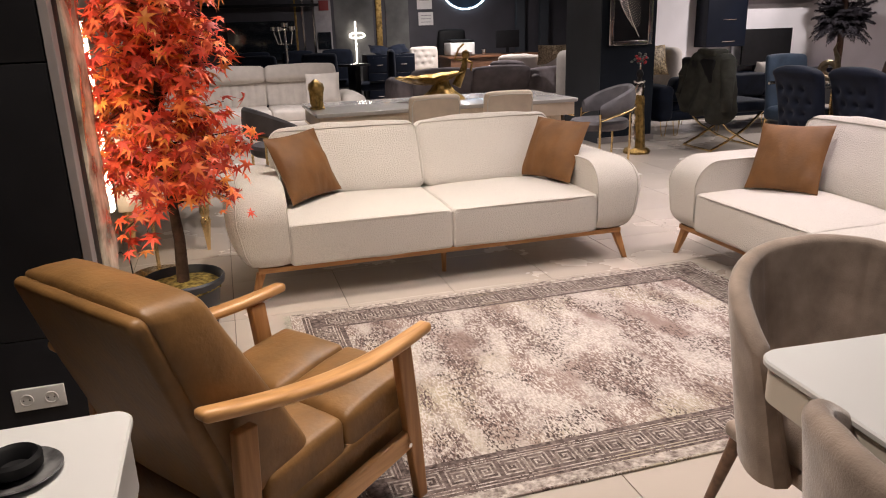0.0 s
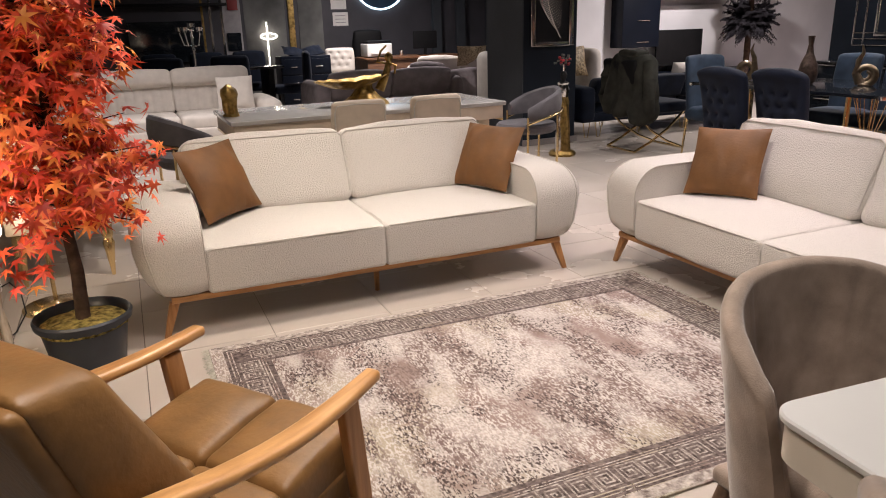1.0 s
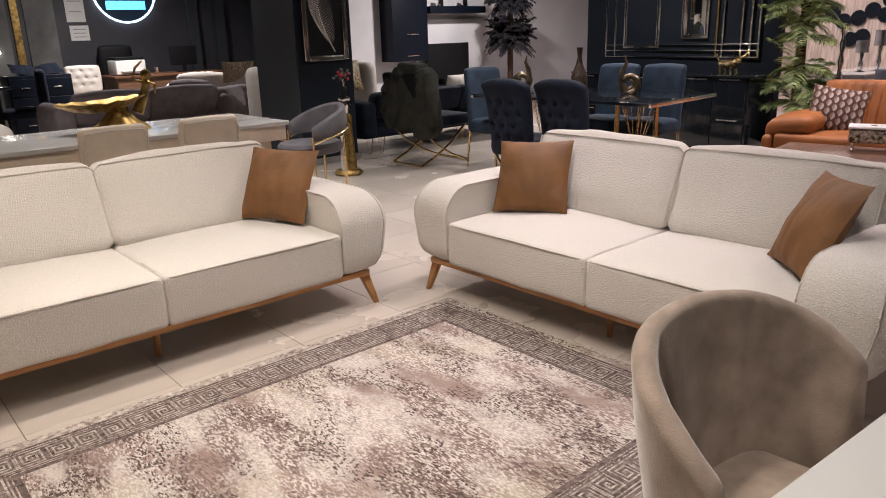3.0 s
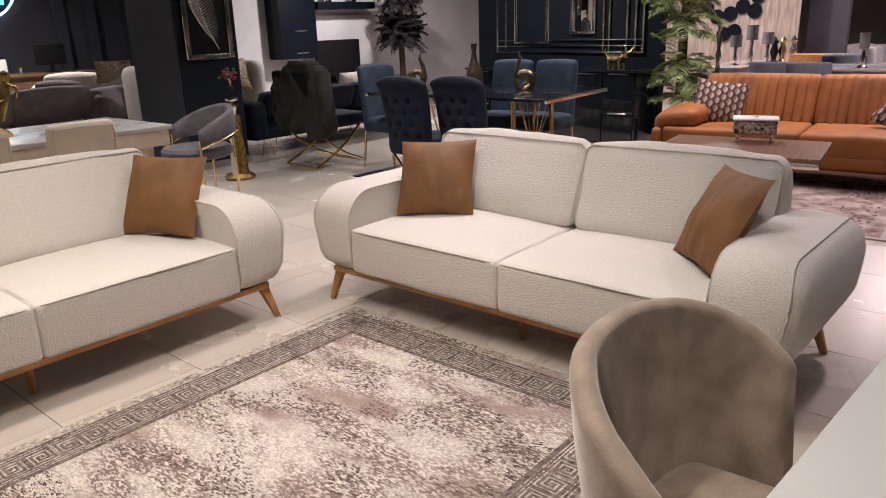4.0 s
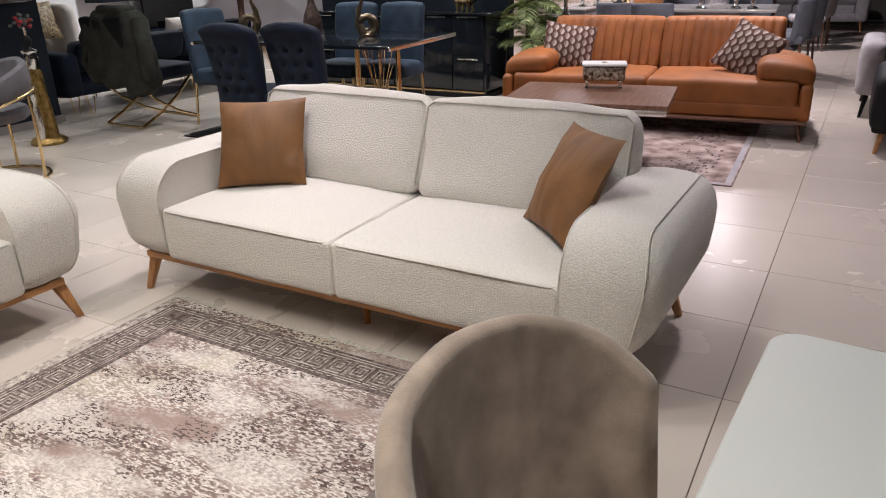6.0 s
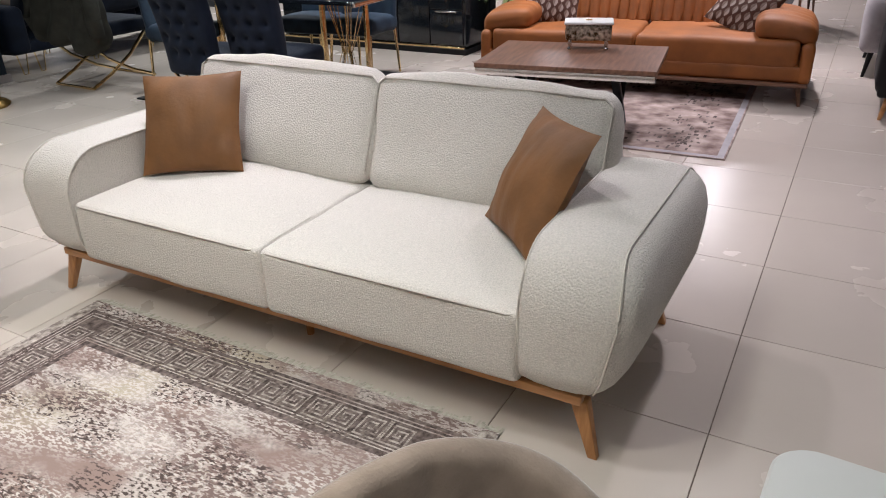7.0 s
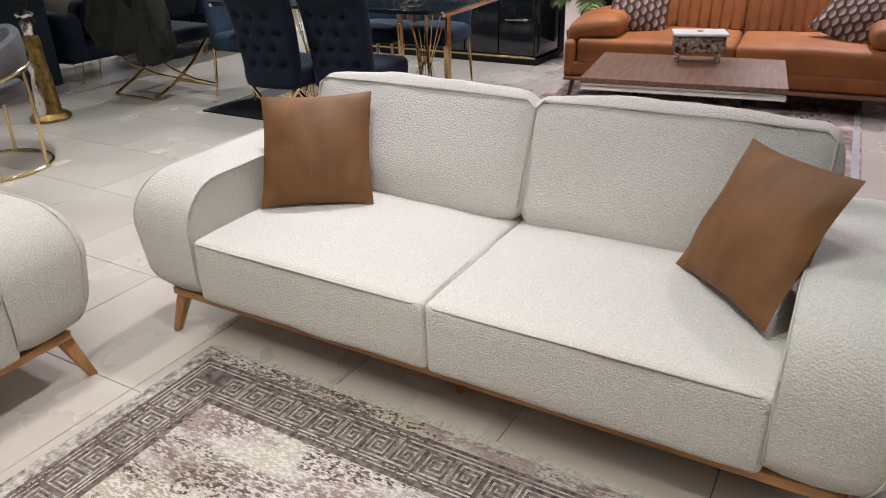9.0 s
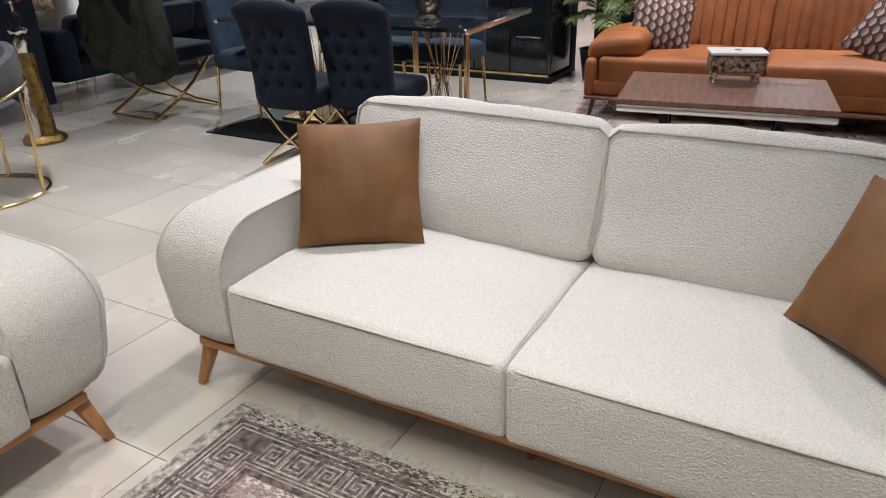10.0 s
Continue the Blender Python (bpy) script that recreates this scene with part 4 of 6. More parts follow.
FILIGREE = mat("gilt_silver_filigree", (0.10, 0.06, 0.025), 0.3, 0.9, var=0.3, scale=55, bump=0.8, bscale=70, c2=(0.82, 0.76, 0.66), detail=2.0)


def jewel_box():
    root = thing("jewelry_box", pose(5.76, 2.57, 0.499, 0, 0, -72) @ Matrix.Scale(1.3, 4), "silver filigree box with a white lid on small turned feet", "box")
    part("body", soft(bmesh.new(), (0, 0, 0.085), (0.225, 0.135, 0.075), 0.01, (10, 6, 4), fn=lambda q: q + 0.004 * noise.noise_vector(q * 60)), FILIGREE, root)
    part("lid", box((0, 0, 0.130), (0.24, 0.15, 0.014), 0.005), PLASTICWHITE, root, "white lid")
    part("medallion", lathe([(0.016, 0.137), (0.014, 0.140), (0, 0.140)], seg=14), OLDGOLD, root)
    for x in (-0.09, 0.09):
        for y in (-0.05, 0.05):
            part("foot", lathe([(0.006, 0), (0.010, 0.006), (0.005, 0.016), (0.011, 0.030), (0.008, 0.05)], seg=10, c=(x, y)), SILVER, root)
    return root


jewel_box()
RUG2 = mat("faded_pink_rug", (0.30, 0.20, 0.18), 0.95, var=0.5, scale=7, bump=0.4, bscale=250, c2=(0.50, 0.40, 0.36), detail=8)
rug2 = thing("rug", pose(6.25, 2.75, 0, 0, 0, 2), "faded pink rug with a speckled dark border under the coffee table", "rug")
part("carpet_sheet", box((0, 0, 0.005), (1.95, 2.3, 0.010), 0.003), RUG2, rug2)
edge = bmesh.new()
for x0, x1, y0, y1 in ((-0.97, 0.97, -1.14, -1.10), (-0.97, 0.97, 1.10, 1.14), (-0.97, -0.93, -1.1, 1.1), (0.93, 0.97, -1.1, 1.1)):
    strip(edge, x0, y0, x1, y1, 0.0108)
part("binding", edge, LIGHTGREY, rug2, "grey bound edge", smooth=False)
speck = bmesh.new()
rng = random.Random(8)
for i in range(420):
    side = rng.randrange(4)
    u, v = rng.uniform(-1, 1), rng.uniform(0.60, 0.90)
    x, y = ((u * 0.9, v * 1.1), (u * 0.9, -v * 1.1), (v * 0.93, u * 1.05), (-v * 0.93, u * 1.05))[side]
    a, b = rng.uniform(0.008, 0.03), rng.uniform(0.004, 0.012)
    strip(speck, x - a, y - b, x + a, y + b, 0.0108 + rng.uniform(0.0002, 0.0012))
part("border_fleck", speck, RUGBORDER, rug2, "dark speckled border", smooth=False)["kind"] = "stuff"


settle(7.070, 2.520, 7.179, 2.346, 1.018)


# ---------------------------------------------------------------- black dining set by the mirror wall
def tufted(q, cols, rows, x0, x1, z0, z1, depth):
    """How deep the buttons pull the cover in at a point of the back."""
    deep = 0.0
    for r in range(rows):
        z = z0 + (z1 - z0) * (r + 0.5) / rows
        for c in range(cols):
            x = x0 + (x1 - x0) * (c + (0.25 if r % 2 else 0.75)) / (cols + 0.0)
            d2 = (q.x - x) ** 2 + (q.z - z) ** 2
            deep += depth * math.exp(-d2 / 0.0006)
    return deep


def navy_chair():
    root = thing("dining_chair", pose(4.62, 4.83, 0, 0, 0, -86), "navy velvet dining chair with a buttoned back and crossed gold legs", "chair", "navy velvet dining chairs")

    def backshape(q):
        k = (q.z - 0.36) / 0.62
        q.x *= 0.84 + 0.16 * k + 0.10 * max(0, 0.3 - k)
        q.z -= 0.05 * (abs(q.x) / 0.22) ** 3 * max(0, k)
        if q.y < -0.20:
            q.y += tufted(q, 3, 4, -0.16, 0.16, 0.46, 0.84, 0.030)
            q.y -= 0.016 * math.exp(-((q.z - 0.93) / 0.035) ** 2)
        q.y += -0.09 * k * k + 0.05 * (abs(q.x) / 0.22) ** 2 * (1 - 0.4 * k)
        return q

    part("backrest", soft(bmesh.new(), (0, -0.20, 0.67), (0.45, 0.10, 0.62), 0.035, (22, 2, 26), fn=backshape), NAVY, root)
    part("seat", soft(bmesh.new(), (0, 0.04, 0.43), (0.46, 0.46, 0.12), 0.04, (5, 5, 1), crown=0.02, top_only=True), NAVY, root)
    for s in (-1, 1):
        part("leg", tube([(-0.19, s * 0.17, 0.37), (-0.06, s * 0.18, 0.22), (0.10, s * 0.19, 0.10), (0.20, s * 0.20, 0.012)], 0.011, seg=8), GOLD, root, "curved gold leg")
        part("leg", tube([(0.19, s * 0.17, 0.37), (0.06, s * 0.18, 0.22), (-0.10, s * 0.19, 0.10), (-0.20, s * 0.20, 0.012)], 0.011, seg=8), GOLD, root, "curved gold leg")
    for x in (-0.20, 0.20):
        part("foot_bar", box((x, 0, 0.009), (0.02, 0.42, 0.018), 0.004), GOLD, root, "gold floor bar")
    return root


one = navy_chair()
copy_thing(one, pose(4.76, 4.40, 0, 0, 0, -84))


def blue_chair():
    root = thing("dining_chair", pose(6.16, 5.14, 0, 0, 0, 92), "steel blue velvet dining chair with gold legs", "chair", "blue velvet dining chairs")

    def curve(q):
        k = (q.z - 0.36) / 0.62
        q.y += -0.08 * k + 0.07 * (abs(q.x) / 0.22) ** 2
        return q

    part("backrest", soft(bmesh.new(), (0, -0.20, 0.67), (0.44, 0.08, 0.62), 0.035, (8, 2, 8), crown=0.01, fn=curve), BLUE, root)
    part("seat", soft(bmesh.new(), (0, 0.04, 0.43), (0.46, 0.46, 0.12), 0.04, (5, 5, 1), crown=0.02, top_only=True), BLUE, root)
    for x, y in ((-0.19, -0.18), (0.19, -0.18), (-0.19, 0.2), (0.19, 0.2)):
        part("leg", leg((x, y, 0.38), (x * 1.1, y * 1.15, 0), 0.014, 0.010), GOLD, root, "slim gold leg")
    return root


one = blue_chair()
copy_thing(one, pose(6.22, 4.68, 0, 0, 0, 90))
copy_thing(one, pose(5.40, 5.93, 0, 0, 0, 176))


def black_table():
    root = thing("dining_table", pose(5.54, 4.90, 0, 0, 0, 3), "black glass dining table with a chrome edge on gold pedestals", "table")
    part("tabletop", box((0, 0, 0.757), (1.08, 1.86, 0.026), 0.003), BLACKGLOSS, root, "black glass top")
    for y in (-0.93, 0.93):
        part("edge_band", box((0, y, 0.752), (1.10, 0.035, 0.034), 0.008), SILVER, root, "bevelled chrome edge")
    for cy in (-0.50, 0.50):
        for y in (-0.19, 0.19):
            part("post", box((0.0, cy + y, 0.37), (0.05, 0.022, 0.74), 0.003), GOLD, root, "flat gold post")
        part("foot_plate", box((0, cy, 0.022), (0.44, 0.44, 0.02), 0.004), GOLD, root, "gold foot plate")
        part("head_plate", box((0, cy, 0.728), (0.3, 0.40, 0.016), 0.003), GOLD, root, "gold head plate")
        for i in range(13):
            t = i / 12 - 0.5
            part("rod", tube([(0.10 * math.cos(i), cy + t * 0.30, 0.72), (0.01, cy + t * 0.09, 0.33), (0.10 * math.cos(i + 2), cy + t * 0.32, 0.035)], 0.0035, seg=5), GOLD, root, "thin gold rod")
    return root


black_table()
slab("doormat", 4.80, 6.35, 3.90, 5.90, 0.001, 0.012, BLACK, "flat black mat under the dining table", "mat")


def scroll(m, label, flip=1):
    ob = bmesh.new()
    pts = [(0, 0, 0.0)]
    for i in range(40):
        t = i / 39
        a = -math.pi / 2 + t * 2 * math.pi * 1.45
        r = 0.080 * (1 - 0.62 * t)
        pts.append((flip * r * math.cos(a), 0, 0.088 + r * math.sin(a)))
    tube(pts[1:], 0.034, ob, 10, r2=0.014)
    tube([(-flip * 0.03, 0, 0.02), (-flip * 0.07, 0, 0.10), (-flip * 0.06, 0, 0.20), (-flip * 0.03, 0, 0.27), (-flip * 0.045, 0, 0.33)], 0.040, ob, 10, r2=0.006)
    lathe([(0.05, 0), (0.05, 0.012), (0.03, 0.02)], ob, 18)
    return tagged(part("ornament", ob, BRONZE, m=m), label, "ornament", "bronze scroll ornaments")


BRONZE = mat("champagne_bronze", (0.30, 0.24, 0.16), 0.32, 1.0, var=0.35, scale=20)
scroll(pose(5.66, 4.55, 0.771, 0, 0, -55), "champagne bronze scroll ornament on the black table")
scroll(pose(5.45, 5.62, 0.771, 0, 0, -55), "champagne bronze scroll ornament on the black table", -1)
tagged(part("vase", lathe([(0.05, 0), (0.075, 0.03), (0.085, 0.10), (0.07, 0.18), (0.032, 0.27), (0.020, 0.34), (0.030, 0.42), (0.024, 0.42), (0.014, 0.34)], seg=24), mat("mottled_brown_vase", (0.10, 0.07, 0.055), 0.35, 0.4, var=0.5, scale=30), m=pose(5.48, 4.96, 0.771) @ Matrix.Scale(0.96, 4)), "tall mottled brown bottle vase on the black table", "vase")


settle(5.540, 4.900, 5.851, 4.920, 1.054)


def sideboard():
    root = thing("sideboard", pose(7.47, 5.32, 0), "black lacquer sideboard with chrome handles and a gold plinth strip", "cabinet")
    part("body", box((0.01, 0, 0.45), (0.50, 2.16, 0.76), 0.004), BLACKGLOSS, root)
    part("top", box((0, 0, 0.822), (0.56, 2.22, 0.020), 0.004), BLACKGLOSS, root)
    part("plinth", box((0, 0, 0.026), (0.55, 2.20, 0.05), 0.004), BLACK, root)
    part("plinth_strip", box((-0.255, 0, 0.062), (0.02, 2.14, 0.018), 0.003), GOLD, root, "gold plinth strip")
    heights = ((0.10, 0.40), (0.12, 0.62), (0.10, 0.52), (0.10, 0.30), (0.10, 0.58), (0.10, 0.44))
    for i in range(6):
        y = -1.06 + 2.12 * (i + 0.5) / 6
        zs = heights[i][1]
        for z0, z1 in ((0.085, zs), (zs + 0.01, 0.805)):
            door = part("door", box((-0.248, y, (z0 + z1) / 2), (0.024, 0.342, z1 - z0), 0.004), BLACKGLOSS, root)
            part("handle", box((-0.264, y, z1 - 0.012), (0.012, 0.22, 0.014), 0.003), SILVER, door, "chrome handle")
    return root


sideboard()


def mirror_wall():
    root = thing("wall_mirror", pose(7.752, 5.38, 0), "large wall mirror framed with silver and gold metal strips", "mirror")
    MIRROR = mat("mirror_glass", (0.86, 0.86, 0.86), 0.03, 1.0, var=0.01)
    for y, w, z0 in ((0.46, 0.44, 1.10), (-0.22, 0.28, 1.20)):
        part("mirror_pane", box((0, y, (z0 + 1.95) / 2), (0.012, w, 1.95 - z0), 0.004), MIRROR, root)
        for dy in (-w / 2, w / 2):
            part("mirror_frame", box((-0.012, y + dy, (z0 + 1.95) / 2), (0.03, 0.045, 1.95 - z0), 0.010), SILVER, root, "bevelled silver frame bar")
        part("mirror_frame", box((-0.012, y, z0), (0.03, w + 0.045, 0.045), 0.010), SILVER, root, "bevelled silver frame bar")
    for y in (-0.95, -0.86, -0.76, -0.55, -0.48, 0.82, 0.95):
        part("mirror_strip", box((-0.014, y, 1.47), (0.018, 0.022, 0.98), 0.004), GOLD if abs(y) < 0.5 else SILVER, root, "bright metal strip")
    for z in (0.985, 1.055, 1.12):
        part("mirror_strip", box((-0.016, 0, z), (0.016, 1.92, 0.012), 0.003), SILVER, root, "bright metal strip")
    return root


mirror_wall()
bull = bmesh.new()
soft(bull, (0, 0, 0.075), (0.18, 0.07, 0.07), 0.03, (4, 2, 2), wrinkle=0.008)
soft(bull, (-0.10, 0, 0.095), (0.07, 0.05, 0.06), 0.024, (2, 2, 2))
for s in (-1, 1):
    tube([(-0.11, 0, 0.12), (-0.12, s * 0.05, 0.14), (-0.14, s * 0.08, 0.19)], 0.010, bull, 8, r2=0.003)
    for x in (-0.06, 0.06):
        tube([(x, s * 0.022, 0.06), (x - 0.01, s * 0.026, 0.0)], 0.014, bull, 8, r2=0.010)
tube([(0.09, 0, 0.09), (0.13, 0, 0.13), (0.11, 0, 0.18)], 0.008, bull, 6, r2=0.003)
tagged(part("animal_figurine", bull, GOLD, m=pose(7.50, 4.62, 0.832, 0, 0, 70) @ Matrix.Scale(1.3, 4)), "polished gold animal figurine on the black sideboard", "figurine")


settle(7.220, 5.320, 7.673, 5.355, 1.060)


# ---------------------------------------------------------------- plants
def frond(bm, root_p, tip, width, count, rng, droop=0.25):
    """A feathered palm leaf: paired blades along a bent stem."""
    a, b = Vector(root_p), Vector(tip)
    mid = a.lerp(b, 0.5) + Vector((0, 0, droop * (b - a).length))
    last = None
    for i in range(count + 1):
        t = i / count
        p = a * (1 - t) ** 2 + mid * 2 * t * (1 - t) + b * t * t
        if last is not None:
            d = (p - last).normalized()
            side = d.cross(Vector((0, 0, 1)))
            side = side.normalized() if side.length > 0.01 else Vector((1, 0, 0))
            ln = width * math.sin(math.pi * (0.12 + 0.85 * t)) * rng.uniform(0.85, 1.1)
            for s in (-1, 1):
                end = p + s * side * ln + d * ln * 0.8 + Vector((0, 0, -0.25 * ln + rng.uniform(-0.02, 0.02)))
                w = d * 0.008
                m0 = p.lerp(end, 0.5) + Vector((0, 0, 0.02))
                v = [bm.verts.new(q) for q in (p - w * 0.5, p + w * 0.5, m0 + w, end, m0 - w)]
                bm.faces.new(v)
        last = p
    return bm


def palm(m, label, material, tiers, trunk_h, fronds, reach, width, rise, count):
    rng = random.Random(11)
    root = thing("potted_palm", m, label, "plant")
    part("pot", lathe([(0.13, 0), (0.17, 0.26), (0.18, 0.27), (0.165, 0.27), (0.155, 0.22), (0, 0.22)], seg=24), POT, root)
    part("trunk", lathe([(0.05, 0.20), (0.045, trunk_h * 0.4), (0.05, trunk_h * 0.42), (0.04, trunk_h * 0.7), (0.046, trunk_h * 0.72), (0.03, trunk_h)], seg=12, fn=lambda q: q + 0.01 * noise.noise_vector(q * 12)), BARK, root)
    crown = bmesh.new()
    for z, k in tiers:
        for i in range(fronds):
            a = 2 * math.pi * i / fronds + rng.uniform(-0.3, 0.3)
            r = reach * k * rng.uniform(0.75, 1.15)
            frond(crown, (0.03 * math.cos(a), 0.03 * math.sin(a), z), (r * math.cos(a), r * math.sin(a), z + rng.uniform(*rise) * k), width, count, rng)
    part("crown", crown, material, root, smooth=False)
    return root


palm(pose(7.72, 3.98, 0), "green artificial palm in a dark pot beside the black sideboard", PALM, ((0.58, 0.75), (0.76, 0.85), (0.92, 0.8), (1.22, 0.9), (1.36, 1.0), (1.55, 0.9), (1.85, 1.0), (2.1, 1.0)), 2.1, 11, 0.38, 0.15, (-0.25, 0.35), 18)
settle(7.720, 3.980, 8.021, 3.864, 1.039)
palm(pose(8.55, 8.75, 0), "tall dark feather palm beside the white wall", FEATHER, ((1.08, 0.95), (1.13, 1.0), (1.18, 1.0), (1.24, 0.8), (1.62, 1.0), (1.70, 1.0), (1.75, 1.0)), 1.75, 44, 0.36, 0.085, (-0.30, 0.26), 24)


settle(8.550, 8.750, 9.794, 9.513, 1.132)


# ---------------------------------------------------------------- lounge by the white wall
plain_sofa(pose(5.95, 7.80, 0, 0, 0, 180), "dark navy velvet sofa on gold hairpin legs facing the media wall", 2.35, 0.85, NAVY, back=0.66, seat=0.40, arm_h=0.58, n=3, low=0.18, legs=GOLD, channels=4, leg_shape="hairpin")
plain_sofa(pose(5.14, 8.95, 0, 0, 0, 0), "white sofa with rolled arms against the white wall", 1.5, 0.8, OFFWHITE, back=0.82, arm_h=0.95, n=2, low=0.12, legs=GOLD, arm_soft=0.09)
throw_pillow(pose(5.46, 8.62, 0.80, -16, 0, 6), mat("gold_leopard_fabric", (0.16, 0.10, 0.04), 0.6, var=0.6, scale=40, c2=(0.48, 0.36, 0.20)), "gold leopard patterned pillow on the white sofa", 0.44, 0.40, 0.13, 9, "lounge pillows")
throw_pillow(pose(6.50, 7.74, 0.62, 14, 0, 8), OFFWHITE, "white fluffy pillow leaning on the navy sofa back", 0.42, 0.34, 0.16, 12, "lounge pillows")


def jacket_chair():
    root = thing("lounge_chair", pose(5.02, 6.58, 0, 0, 0, -92), "black upholstered chair with crossed gold legs and a jacket over it", "chair")
    part("seat", soft(bmesh.new(), (0, 0.06, 0.445), (0.62, 0.58, 0.11), 0.04, (4, 4, 1), crown=0.015, top_only=True), NAVY, root)
    part("backrest", soft(bmesh.new(), (0, -0.26, 0.68), (0.58, 0.09, 0.50), 0.04, (4, 1, 4), fn=lambda q: q + Vector((0, -0.12 * (q.z - 0.44), 0))), BLACK, root)
    for s in (-1, 1):
        part("leg", tube([(s * 0.24, -0.28, 0.40), (s * 0.24, -0.10, 0.22), (s * 0.24, 0.12, 0.09), (s * 0.24, 0.32, 0.012)], 0.013, seg=8), GOLD, root, "curved gold leg")
        part("leg", tube([(s * 0.24, 0.32, 0.40), (s * 0.24, 0.12, 0.22), (s * 0.24, -0.10, 0.09), (s * 0.24, -0.28, 0.012)], 0.013, seg=8), GOLD, root, "curved gold leg")
    for y in (-0.28, 0.32):
        part("foot_bar", box((0, y, 0.009), (0.50, 0.02, 0.018), 0.004), GOLD, root, "gold floor bar")
    return root


jacket_chair()
OLIVE = mat("olive_wool", (0.036, 0.036, 0.030), 0.95, var=0.25, scale=10, bump=0.5, bscale=150)


def drape(q):
    k = (0.98 - q.z) / 0.62
    fold = 0.032 * math.sin(q.x * 26 + 1.5 * math.sin(q.z * 7)) * k
    q.y += (fold - 0.05 * k) if q.y < 0 else fold * 0.5
    q.x *= 0.80 + 0.34 * min(1, k * 1.3) - 0.10 * k * k
    q.z += 0.05 * noise.noise(Vector((q.x * 7, q.y * 4, 0))) * k - 0.05 * (q.x > 0.15) * k
    return q


jacket = thing("jacket", pose(4.78, 6.49, 0, 0, 0, -88), "olive grey wool jacket hung over the chair back", "jacket")
part("body", soft(bmesh.new(), (0, 0, 0.675), (0.62, 0.20, 0.62), 0.07, (22, 3, 16), wrinkle=0.016, fn=drape), OLIVE, jacket)
for s in (-1, 1):
    part("sleeve", tube([(s * 0.27, -0.02, 0.90), (s * 0.34, -0.07, 0.74), (s * 0.35, -0.09, 0.56), (s * 0.33, -0.06, 0.44)], 0.075, seg=12, r2=0.055), OLIVE, jacket)
part("collar", soft(bmesh.new(), (0, -0.01, 0.985), (0.30, 0.17, 0.07), 0.03, (6, 3, 1), wrinkle=0.012), OLIVE, jacket)


settle(5.020, 6.580, 5.488, 6.843, 1.081)


def media_unit():
    root = thing("media_unit", pose(0, 0, 0), "white media wall panel with navy cabinets and a shelf", "cabinet")
    part("back_panel", box((8.05, 9.57, 1.05), (1.45, 0.05, 0.75), 0.004), WHITEWALL, root, "white panel")
    part("wall_cabinet", box((7.02, 9.44, 1.42), (0.66, 0.30, 1.15), 0.006), NAVYGLOSS, root, "dark navy wall cabinet")
    for z in (0.92, 1.22):
        part("handle", box((7.05, 9.28, z), (0.22, 0.012, 0.012), 0.002), SILVER, root, "chrome handle")
    part("wall_shelf", box((8.0, 9.44, 1.56), (1.15, 0.26, 0.10), 0.006), NAVYGLOSS, root, "dark navy wall shelf")
    part("low_cabinet", box((8.0, 9.40, 0.26), (2.4, 0.36, 0.42), 0.008), NAVYGLOSS, root, "dark navy low cabinet")
    return root


NAVYGLOSS = mat("navy_lacquer", (0.005, 0.008, 0.016), 0.4, var=0.15, scale=3)
media_unit()
tv = thing("television", pose(7.79, 9.36, 0.475), "black flat television on the low cabinet", "television")
part("screen", box((0, 0, 0.34), (0.86, 0.04, 0.52), 0.006), BLACK, tv)
part("stand", box((0, 0, 0.04), (0.30, 0.16, 0.09), 0.01), BLACK, tv)
for dx, h in ((0, 0.16), (0.06, 0.22), (0.12, 0.12)):
    tagged(part("bottle", lathe([(0.02, 0), (0.022, 0.01), (0.022, h * 0.6), (0.008, h * 0.75), (0.008, h)], seg=12), GOLD, m=pose(8.40 + dx, 9.36, 0.475)), "small gold bottle beside the television", "bottle", "gold bottles")
for x in (7.7, 8.2):
    ob = thing("picture_stand", pose(x, 9.40, 1.612), "small silver ornament on the navy shelf", "ornament", "shelf ornaments")
    part("body", box((0, 0, 0.07), (0.10, 0.05, 0.14), 0.01), SILVER, ob)
    part("face", box((0, -0.028, 0.075), (0.07, 0.006, 0.09), 0.002), BLACK, ob)

settle(8.000, 9.400, 9.178, 10.241, 1.131)

# ---------------------------------------------------------------- pillar with picture, figure in front
pillar = slab("pillar", 3.96, 4.62, 7.30, 8.12, 0, CEILING, NAVYWALL, "dark navy square pillar", "pillar")
slab("pillar_return", 3.944, 3.957, 7.30, 8.12, 0, CEILING, GREYWALL, "blue-grey side face of the pillar", "pillar")
slab("baseboard", 3.94, 4.64, 7.278, 7.297, 0, 0.07, TRIM, "pale baseboard round the pillar", "baseboard")
slab("wall_navy_strip", 4.75, 5.02, 9.45, 9.597, 0, CEILING, NAVYWALL, "navy painted strip of the white wall")


